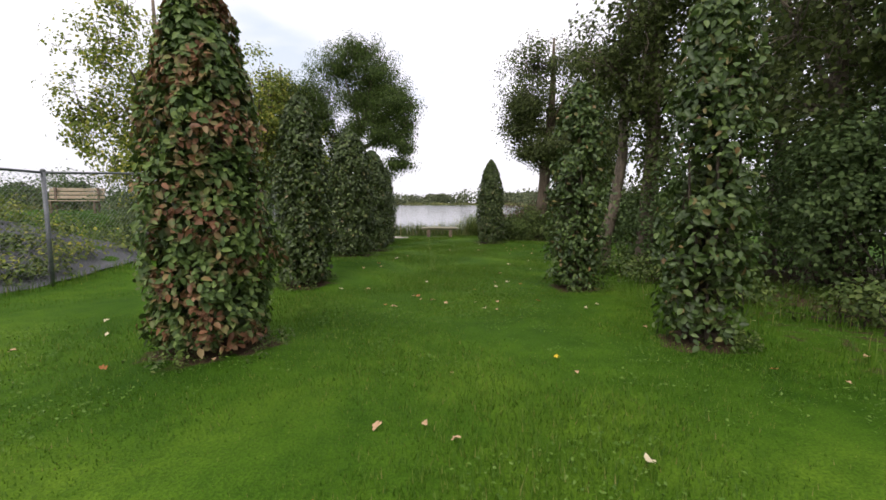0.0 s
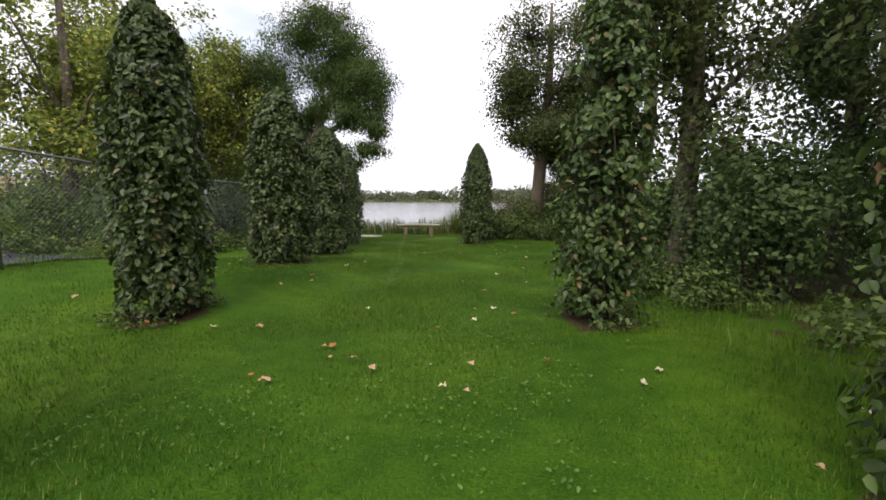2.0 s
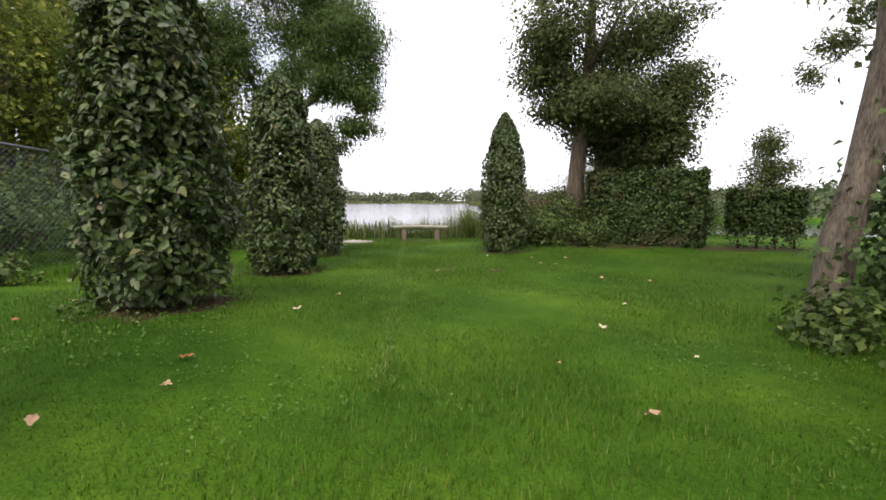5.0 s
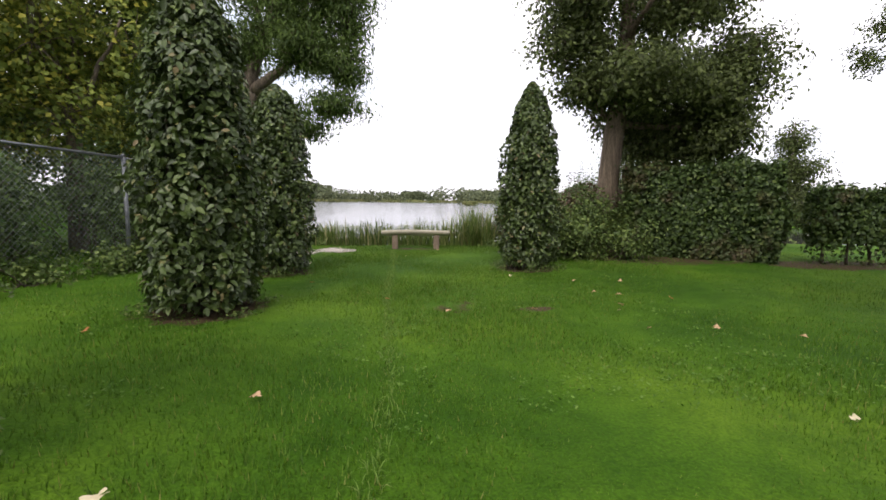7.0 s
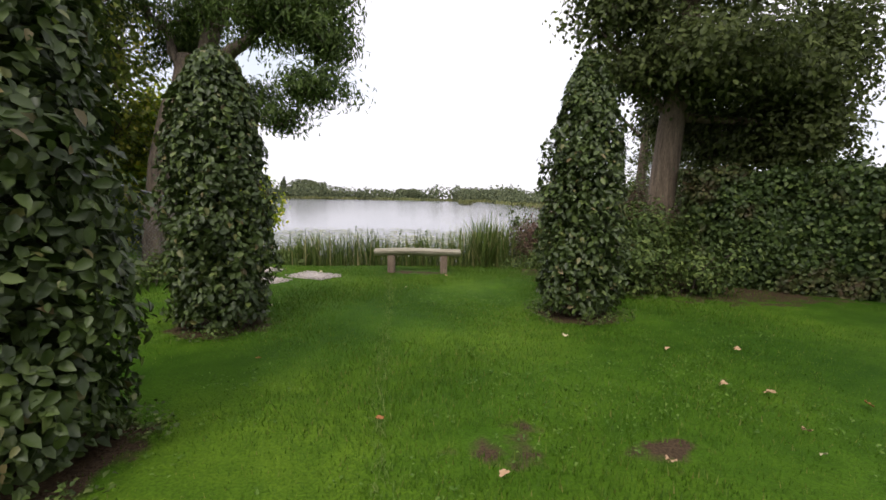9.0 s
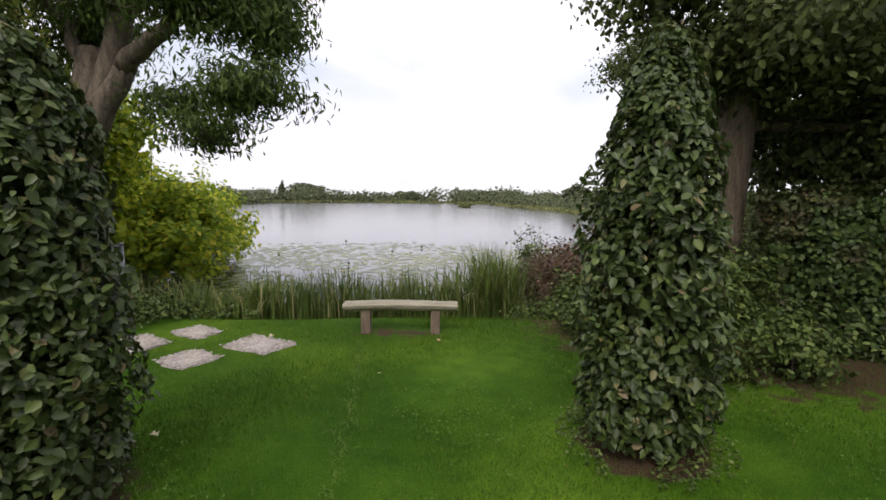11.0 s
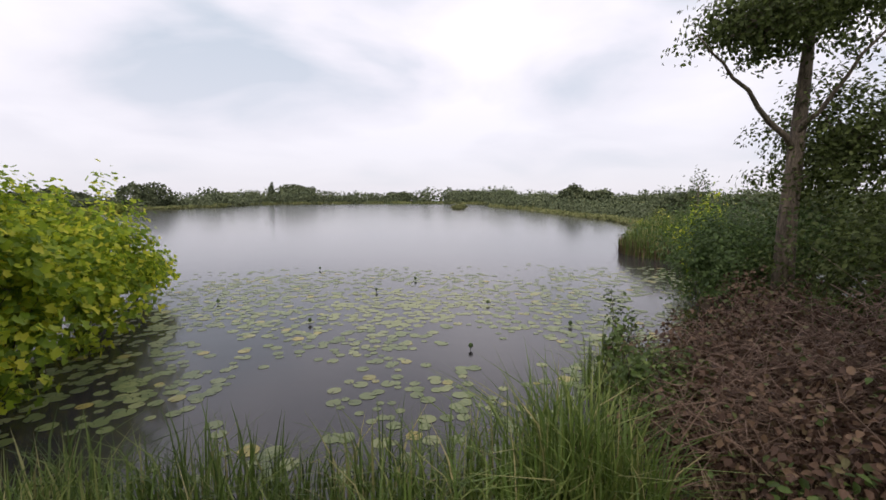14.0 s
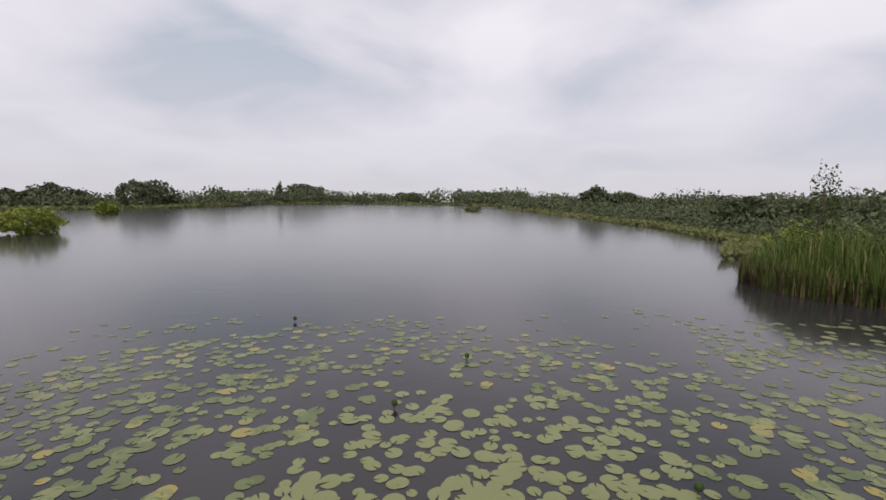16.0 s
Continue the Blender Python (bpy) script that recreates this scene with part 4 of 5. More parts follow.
# shrubs and weeds along the wire fence
for x, y, r, h, n, m in ((-6.7, 12.6, 0.9, 1.7, 3600, LAUREL), (-6.4, 14.6, 1.0, 2.0, 4200, LAUREL), (-5.9, 16.6, 0.9, 2.2, 4000, LAUREL), (-7.6, 16.0, 1.2, 2.6, 4000, LAUREL), (-8.6, 12.4, 1.0, 1.6, 3000, BRAMBLE), (-7.4, 18.6, 1.3, 2.4, 4200, LAUREL), (-10.4, 15.2, 1.4, 2.0, 3500, LAUREL)):
    undergrowth("fence_shrub", "dense shrub growing behind the wire fence", (x, y), [((0, 0, h * 0.5), (r, r, h * 0.5), n)], m, 0.075, 14, spray=0.13)
for x, y in ((-4.75, 12.4), (-4.65, 13.5), (-4.4, 14.6), (-4.2, 15.7), (-4.05, 16.8), (-4.3, 18.2), (-5.0, 10.9), (-3.9, 18.55), (-3.4, 18.95), (-2.9, 19.1), (2.0, 18.6), (1.7, 19.0), (2.1, 17.7)):
    undergrowth("weed_clump", "low weeds and nettles at the foot of the fence", (x, y), [((0, 0, 0.14), (0.42, 0.6, 0.26), 900)], BRAMBLE, 0.055, 10, spray=0.08)

# ---- reeds ----


def blades(n, x, y, z, h, w, lean, mat, name):
    """Upright bent blades, three faces each."""
    a = RNG.random(n) * 6.283
    d = np.stack((np.cos(a), np.sin(a), np.zeros(n)), 1)
    s = np.stack((-np.sin(a), np.cos(a), np.zeros(n)), 1)
    p = np.stack((x, y, z), 1)
    up = np.array((0, 0, 1.0))
    lv = [(0, 0, 1), (0.45, 0.12, 0.9), (0.8, 0.45, 0.6), (1.0, 1.0, 0.02)]
    co = []
    for f, b, ww in lv:
        c = p + up * (h * f * (1 - 0.25 * lean * b))[:, None] + d * (h * lean * b)[:, None]
        co += [c - s * (w * ww / 2)[:, None], c + s * (w * ww / 2)[:, None]]
    co = np.stack(co, 1).reshape(-1, 3)
    i = np.arange(n)[:, None] * 8
    loops = np.concatenate([i + np.array([[0, 1, 3, 2]]), i + np.array([[2, 3, 5, 4]]), i + np.array([[4, 5, 7, 6]])], 1).ravel()
    return mesh_np(name, co, loops, np.full(3 * n, 4), mat)


def reed_bed(label, x0, x1, y0, y1, n, h0, h1, curve=None):
    x = RNG.uniform(x0, x1, n); y = RNG.uniform(y0, y1, n)
    if curve:
        y = y + curve(x)
    z = np.maximum(height(x, y), -0.9)
    top = h0 + (h1 - h0) * RNG.random(n) ** 0.8 * (0.86 + 0.22 * np.sin(x * 1.7) * np.sin(x * 0.6 + 1) + 0.16 * np.sin(x * 5.3 + y * 3))
    ob = new("reeds", blades(n, x, y, z, top - z, RNG.uniform(0.012, 0.030, n), np.abs(RNG.normal(0.28, 0.28, n)), REED, "reeds"))
    tagged(ob, label, "reeds", kind="stuff")


reed_bed("green reeds growing along the lake's edge", -3.2, 1.7, 19.05, 20.3, 2700, 0.05, 0.80)
reed_bed("dark low reeds below the maple", -5.2, -2.4, 18.75, 19.8, 1500, -0.1, 0.62)
reed_bed("taller clump of green reeds at the water", 1.0, 1.75, 19.3, 20.3, 520, 0.5, 1.1)
reed_bed("green reeds on the lake shore beside brambles", 2.5, 3.4, 21.4, 23.0, 420, 0.0, 0.7)


def reed_isle():
    n = 8500
    a = RNG.random(n) * 6.283; r = np.sqrt(RNG.random(n))
    x, y = 13.2 + 2.5 * r * np.cos(a), 37.4 + 3.1 * r * np.sin(a)
    z = np.full(n, -0.6)
    h = RNG.uniform(1.0, 2.5, n) * (1.0 - 0.55 * r ** 3)
    ob = new("reeds", blades(n, x, y, z, h, RNG.uniform(0.02, 0.045, n), np.abs(RNG.normal(0.18, 0.15, n)), REED, "reeds_isle"))
    tagged(ob, "tall dense bed of reeds standing in the lake", "reeds", kind="stuff")
    n = 2600
    a = RNG.random(n) * 6.283; r = RNG.uniform(0.7, 1.02, n)
    ob = new("reeds", blades(n, 13.2 + 2.5 * r * np.cos(a), 37.4 + 3.1 * r * np.sin(a), np.full(n, -0.6), RNG.uniform(0.5, 1.3, n), RNG.uniform(0.02, 0.04, n), np.abs(RNG.normal(0.3, 0.25, n)), DEAD, "reeds_dry"))
    tagged(ob, "dry brown reeds at the foot of the reed bed", "reeds", kind="stuff")


reed_isle()
undergrowth("waterside_shrub", "green scrub growing among the tall reeds", (13.4, 37.8), [((0, 0, 1.0), (1.6, 2.2, 0.9), 3000)], OAK, 0.12, 12)
undergrowth("waterside_shrub", "yellowing scrub on top of the reed bed", (14.0, 39.4), [((0, 0, 1.4), (1.8, 1.8, 0.6), 1200)], POPLAR, 0.14, 8)

# ---- log bench ----


def log_bench():
    ob = thing("log_bench", (-0.25, 17.79, hz(-0.25, 17.79) - 0.06), "weathered grey wooden log bench on two posts facing the lake", "bench")
    ob.rotation_euler = (0, 0, radians(-4))
    # a half-round beam, flat side up
    bm = bmesh.new()
    rings = []
    for i in range(19):
        x = -0.735 + 1.47 * i / 18
        r = 0.10 + 0.012 * noise.noise(Vector((x * 3, 1, 4)))
        bow = 0.018 * math.cos(x * 2.1) + 0.008 * noise.noise(Vector((x * 2, 5, 2)))
        ring = []
        for k in range(14):
            a = math.pi + math.pi * k / 9 if k < 10 else None
            if a is not None:
                yy, zz = 1.25 * r * math.cos(a), 0.9 * r * math.sin(a)
            else:
                f = (k - 9) / 5
                yy, zz = 1.25 * r * (1 - 2 * f), 0.028 + 0.006 * noise.noise(Vector((x * 8, f * 3, 0)))
            shrink = 0.93 if i in (0, 18) else 1
            ring.append(bm.verts.new((x, yy * shrink, 0.455 + zz * shrink + bow - 0.02)))
        rings.append(ring)
    for a, b in zip(rings, rings[1:]):
        for k in range(14):
            bm.faces.new((a[k], a[(k + 1) % 14], b[(k + 1) % 14], b[k]))
    bm.faces.new(rings[0]); bm.faces.new(rings[-1][::-1])
    bmesh.ops.recalc_face_normals(bm, faces=bm.faces)
    part("seat", bm_mesh("bench_seat", bm, OLDWOOD), ob, "split log seat, grey and weathered")
    for x in (-0.45, 0.45):
        part("leg", soft_box("bench_leg", (0.12, 0.14, 0.62), POSTWOOD, 0.012, (x, 0, 0.09), 0.01), ob, "squared brown wooden post")


log_bench()
bm = bmesh.new()
bmesh.ops.create_icosphere(bm, subdivisions=3, radius=1)
for v in bm.verts:
    v.co = Vector((v.co.x * 0.42, v.co.y * 0.36, v.co.z * 0.3)) * (1 + 0.22 * noise.noise(v.co * 1.6))
ob = new("boulder", bm_mesh("boulder", bm, MULCH, False))
ob.location = (14.0, 19.9, hz(14.0, 19.9) + 0.2)
tagged(ob, "dark rounded boulder at the pond's edge", "boulder")

# ---- gravel squares ----


def gravel_square(x, y, turn, s, ratio):
    ob = thing("gravel_square", (x, y, hz(x, y) + 0.012), "square patch of pale gravel set into the lawn", "gravel patch", "gravel squares in the lawn")
    ob.rotation_euler = (0, 0, radians(turn))
    k = 14
    co, loops = [], []
    for i in range(k + 1):
        for j in range(k + 1):
            u, v = (i / k - 0.5) * s, (j / k - 0.5) * s
            edge = max(abs(u), abs(v)) / (s / 2)
            wob = 0.09 * noise.noise(Vector((u * 5 + x * 3, v * 5, y))) + 0.05 * noise.noise(Vector((u * 16 + x * 3, v * 16, y)))
            w = 1 + wob * 2.2 * edge - 0.10 * (abs(u * v) / (s * s / 4)) ** 2
            co.append((u * w, v * w * ratio, 0.018 * (1 - edge ** 4) - 0.03 * (edge > 0.98)))
    for i in range(k):
        for j in range(k):
            q = i * (k + 1) + j
            loops += [q, q + k + 1, q + k + 2, q + 1]
    part("bed", mesh_np("gravel_bed", co, loops, [4] * (k * k), GRAVEL), ob)
    n = 420
    bm = bmesh.new()
    for _ in range(n):
        u, v = RNG.uniform(-0.47, 0.47, 2) * s
        r = RNG.uniform(0.008, 0.02)
        m = Matrix.Translation((u, v * ratio, 0.016)) @ Matrix.Rotation(RNG.random() * 6, 4, "Z") @ Matrix.Diagonal((r, r * 0.8, r * 0.55, 1))
        bmesh.ops.create_icosphere(bm, subdivisions=1, radius=1, matrix=m)
    tagged(part("gravel", bm_mesh("gravel_pebbles", bm, GRAVEL), ob), kind="stuff")


for x, y, tn, s, ra in ((-2.86, 17.86, -33, 0.60, 0.72), (-3.33, 17.44, -36, 0.68, 0.74), (-1.9, 17.33, -30, 0.78, 0.66), (-2.48, 16.87, -34, 0.56, 0.90)):
    gravel_square(x, y, tn, s, ra)

# ---- wire fence ----


def wire_fence():
    ob = thing("wire_fence", (0, 0, 0), "galvanised chain-link fence on steel posts at the lawn's edge", "fence")
    ys = [-3.2, -0.8, 1.6, 3.9, 6.1, 8.25, 10.35, 12.8, 15.2, 18.55]
    pts = [(float(fence_x(y)), y, hz(float(fence_x(y)), y)) for y in ys]
    H = 1.66
    tops = [H] * (len(pts) - 1) + [1.05]
    for (x, y, z), top in zip(pts, tops):
        p = part("post", tubes("fence_post", [[(x, y, z - 0.3, 0.03), (x, y, z + top + 0.02, 0.03)]], STEEL, 10), ob)
        part("cap", tubes("fence_cap", [[(x, y, z + top + 0.02, 0.034), (x, y, z + top + 0.04, 0.034), (x, y, z + top + 0.055, 0.015)]], STEEL, 10), p)
    for (x0, y0, z0), (x1, y1, z1), top in zip(pts, pts[1:], tops[1:]):
        part("top_rail", tubes("fence_rail", [[(x0, y0, z0 + H, 0.019), (x1, y1, z1 + top, 0.019)]], STEEL, 8), ob)
        L = math.hypot(x1 - x0, y1 - y0)
        paths = []
        pitch, r = 0.078, 0.0017
        hh = H - 0.06
        for s0 in np.arange(-hh, L, pitch):
            for up in (0, 1):
                a, b = max(0.0, s0), min(L, s0 + hh)
                if b - a < 0.02:
                    continue
                za, zb = (a - s0, b - s0) if up else (hh - (a - s0), hh - (b - s0))
                row = []
                for q, zz in ((a, za), (b, zb)):
                    f = q / L
                    zz = zz * (1 - f * (H - top) / H)
                    row.append((x0 + (x1 - x0) * f + (0.004 if up else 0), y0 + (y1 - y0) * f, z0 + (z1 - z0) * f + 0.04 + zz, r))
                paths.append(row)
        tagged(part("wire_mesh", tubes("fence_wires", paths, MESHWIRE, 3), ob), kind="stuff")


wire_fence()
st = thing("wooden_stake", (-5.22, 10.1, hz(-5.22, 10.1)), "weathered brown wooden stake beside the fence", "stake")
part("shaft", tubes("stake_shaft", [[(0, 0, -0.2, 0.04), (0.02, 0, 0.6, 0.042), (0.03, 0, 1.15, 0.038), (0.03, 0, 1.2, 0.02)]], POSTWOOD, 9), st)

# ---- membrane bank ----


def membrane_bank():
    X, Y = np.linspace(-10.2, -5.2, 42), np.linspace(-5, 11.5, 90)
    gx, gy = np.meshgrid(X, Y)
    gx = gx + (fence_x(gy) + 5.2 - 0.12) * smooth((gx + 10.2) / 5) 
    gz = height(gx, gy) + 0.02 + 0.02 * np.sin(gx * 7 + gy * 3) * np.sin(gy * 5)
    nx, ny = len(X), len(Y)
    i = (np.arange(ny - 1)[:, None] * nx + np.arange(nx - 1)[None]).ravel()
    me = mesh_np("membrane", np.stack((gx, gy, gz), 2).reshape(-1, 3), np.stack((i, i + 1, i + nx + 1, i + nx), 1).ravel(), np.full(len(i), 4), MEMBRANE)
    tagged(new("weed_membrane", me), "grey weed membrane laid over the sloping bank", "membrane", kind="structure")
    for k in range(110):
        x, y = RNG.uniform(-9.6, -6.0), RNG.uniform(1, 11)
        x = min(x, float(fence_x(y)) - 0.5)
        n = int(RNG.integers(40, 110)); r = RNG.uniform(0.12, 0.26)
        o = thing("ground_cover_plant", (x, y, hz(x, y)), "small pale green plant growing through the membrane", "plant", "plants on the bank")
        n, r = int(n * 1.5), r * 1.25
        at = RNG.normal(0, 1, (n, 3)) * (r, r, r * 0.5) + (0, 0, r * 0.8)
        at[:, 2] = np.abs(at[:, 2]) + 0.02
        part("foliage", leaves("cover_leaves", at, unit(at) + (0, 0, 0.6), RNG.uniform(0.05, 0.1, n), BRAMBLE if k % 3 else POPLAR, "plain"), o)
    # edging along the top
    row = [soft_box("edging_stone", (0.98, 0.16, 0.14), KERB, 0.012)]
    for k in range(16):
        y = -4 + k
        o = new("edging_stone", row[0]); o.matrix_world = pose(-9.9, y, hz(-9.9, y) + 0.02, 0, 0, 90)
        tagged(o, "pale concrete edging stone at the bank's top", "edging stone", "edging stones", "structure")


membrane_bank()


def park_bench():
    x, y = -13.6, 16.0
    ob = thing("park_bench", (x, y, hz(x, y)), "pale wooden slatted park bench on the grassy bank", "bench")
    ob.rotation_euler = (0, 0, radians(20))
    for k in range(3):
        part("seat_slat", soft_box("seat_slat", (1.7, 0.12, 0.04), PALEWOOD, 0.008, (0, -0.15 * k, 0.45)), ob)
    for k in range(3):
        part("back_slat", soft_box("back_slat", (1.7, 0.03, 0.11), PALEWOOD, 0.008, (0, 0.12 + 0.03 * k, 0.58 + 0.14 * k)), ob)
    for s in (-0.65, 0.65):
        part("leg", soft_box("bench_leg", (0.07, 0.5, 0.07), POSTWOOD, 0.008, (s, -0.12, 0.40)), ob)
        part("leg", soft_box("bench_leg", (0.07, 0.07, 0.45), POSTWOOD, 0.008, (s, -0.33, 0.2)), ob)
        part("leg", soft_box("bench_leg", (0.07, 0.06, 0.98), POSTWOOD, 0.008, (s, 0.1, 0.45)), ob)


park_bench()
for x, y, r, h in ((-17.5, 20.5, 1.8, 2.0), (-20.5, 19.5, 2.0, 1.7), (-14.8, 21.5, 1.6, 1.6), (-23.5, 17.0, 2.2, 2.2), (-19.5, 14.0, 1.2, 0.9)):
    undergrowth("bank_shrub", "rounded green shrub on the grassy bank", (x, y), [((0, 0, h * 0.5), (r, r, h * 0.5), 2600)], LAUREL, 0.11, 10, spray=0.2)

# ---- far shore ----


def far_woods():
    """Low woods and reed fringe round the far rim of the lake."""
    rim = [(15, 45), (22, 54), (27, 73), (29, 102), (32, 126), (36, 210), (60, 300), (30, 390), (-47, 415), (-100, 330), (-78, 205), (-77, 166), (-88, 134), (-125, 128), (-190, 118), (-240, 90)]
    at, size, reed, rsize = [], [], [], []
    mid = np.array((-15, 120.0))
    belt = [(62, 70), (110, 130), (170, 230), (150, 340), (90, 440)]
    for (x0, y0), (x1, y1) in [*zip(rim, rim[1:]), *zip(belt, belt[1:])]:
        L = math.hypot(x1 - x0, y1 - y0)
        dist = math.hypot((x0 + x1) / 2, (y0 + y1) / 2 - 20)
        sc = min(3.6, max(0.6, dist / 105))
        for k in range(int(L * 2.6 / sc)):
            f = RNG.random()
            d = RNG.uniform(2, 9 + 14 * sc)
            c = np.array((x0 + (x1 - x0) * f, y0 + (y1 - y0) * f))
            out = unit(c - mid) if y0 > 100 else np.array((0.93, -0.37)) if x0 > 0 else unit(c - mid)
            c = c + out * d
            bump = noise.noise(Vector((c[0] * 0.06 / sc, c[1] * 0.06 / sc, 3)))
            h = (2.1 + 1.3 * RNG.random()) * sc * (1 + 0.8 * max(-0.4, bump)) * (0.55 + 0.45 * min(1, d / 12))
            r = RNG.uniform(0.9, 2.0) * sc
            q = RNG.normal(0, 1, (62, 3)) * (r * 0.55, r * 0.55, h * 0.3) + (0, 0, h * 0.42)
            q[:, 2] = np.clip(np.abs(q[:, 2]), 0, h * RNG.uniform(0.85, 1.0, 62))
            at.append(q + (c[0], c[1], -0.2)); size.append(RNG.uniform(0.32, 0.72, 62) * sc)
        n = int(L * 40 / sc)
        f = RNG.random(n)
        c = np.stack((x0 + (x1 - x0) * f, y0 + (y1 - y0) * f), 1)
        c = c + unit(c - mid) * RNG.uniform(-0.5, 4 * sc, (n, 1))
        reed.append(np.column_stack((c, RNG.uniform(-0.35, 0.3 * sc, n)))); rsize.append(RNG.uniform(0.35, 0.8, n) * sc)
    # scrub scattered over the low ground beside the lake
    for k in range(900):
        x, y = RNG.uniform(14, 75), RNG.uniform(24, 120)
        c = np.array([x]), np.array([y])
        if max(inside_by(LAKE, *c)[0], inside_by(POND, *c)[0]) > -1.0 or (x < 17 and y < 42):
            continue
        h, r = RNG.uniform(0.8, 2.4), RNG.uniform(0.8, 1.8)
        q = RNG.normal(0, 1, (50, 3)) * (r * 0.5, r * 0.5, h * 0.3) + (0, 0, h * 0.45)
        q[:, 2] = np.clip(np.abs(q[:, 2]), 0, h * 1.05)
        at.append(q + (x, y, -0.2)); size.append(RNG.uniform(0.2, 0.42, 50))
    at, reed, size, rsize = np.concatenate(at), np.concatenate(reed), np.concatenate(size), np.concatenate(rsize)
    up = np.tile((0.0, -0.4, 0.7), (len(at), 1))
    tagged(new("far_woods", leaves("far_woods", at, up + RNG.normal(0, 0.6, at.shape), size, HAZED_GREEN, "plain")), "low green woods along the far lake shore", "woods", kind="stuff")
    up = np.tile((0.0, -0.9, 0.3), (len(reed), 1))
    tagged(new("far_reeds", leaves("far_reeds", reed, up, rsize, FAR_REED, "plain")), "pale reed fringe along the far lake shore", "reeds", kind="stuff")


far_woods()


def far_tree(x, y, r, h, label, mat=HAZED_GREEN, n=1500, leaf=0.5, name="far_tree"):
    z = max(hz(x, y), -0.5)
    ob = thing(name, (x, y, z), label, "tree")
    part("trunk", tubes("far_trunk", [limb((0, 0, -0.3), (0, 0, h * 0.8), 0.04 * h, 0.05, 0, 5, 0.01)], BARK, 6), ob)
    d = unit(RNG.normal(0, 1, (n, 3)))
    lump = np.array([1 + 0.55 * noise.noise(Vector(v) * 1.7 + Vector((x, y, 0))) for v in d.tolist()])
    at = d * (r, r, h * 0.5) * (lump * (0.55 + 0.45 * RNG.random(n) ** 0.5))[:, None] + (0, 0, h * 0.52)
    at[:, 2] = np.maximum(at[:, 2], 0.1)
    part("crown", leaves("far_crown", at, RNG.normal(0, 1, at.shape) + (0, 0, 0.8), RNG.uniform(leaf * 0.6, leaf * 1.3, len(at)), mat, "plain"), ob)


far_tree(46.5, 139, 3.4, 6.6, "round dark green tree on the lake shore", HAZED_GREEN, 2600, 0.7)
far_tree(54, 141, 5.0, 5.2, "broad green bush on the lake shore", HAZED_GREEN, 2600, 0.8)
far_tree(18.6, 43.9, 0.6, 4.0, "slender pale birch on the shore", OAK, 900, 0.13)
far_tree(-58.5, 111, 2.0, 2.2, "small green bush on an islet in the lake", POPLAR, 1400, 0.4)
far_tree(16.3, 156.5, 2.2, 1.5, "low reed islet standing in the lake", FAR_REED, 900, 0.5)
far_tree(-98, 425, 18, 15, "broad dark tree rising above the far woods", HAZED_GREEN, 5000, 1.7)
far_tree(-119, 420, 2.6, 17, "slim conifer rising above the far woods", HAZED_GREEN, 1500, 1.2)
far_tree(62, 420, 24, 11, "broad dark tree mass on the far shore", HAZED_GREEN, 5000, 1.7)
far_tree(-8, 440, 15, 10, "tree group on the far shore", HAZED_GREEN, 4000, 1.6)
far_tree(-31, 60.5, 2.2, 2.0, "yellow-green bush standing in the lake", POPLAR, 1600, 0.3)
for i in range(26):
    far_tree(-84 - i * 6 + RNG.normal(0, 2.5), 152 - i * 0.8 + RNG.uniform(0, 24), RNG.uniform(2.6, 5.5), RNG.uniform(4.5, 8.5), "round dark tree on the far shore", HAZED_GREEN, 1500, 0.9)
for i in range(9):
    far_tree(34 + i * 7 + RNG.normal(0, 2), 66 + i * 4 + RNG.uniform(-6, 6), RNG.uniform(1.8, 3.2), RNG.uniform(2.0, 3.2), "round green shrub on the lake shore", HAZED_GREEN, 1300, 0.5)

# ---- lily pads ----


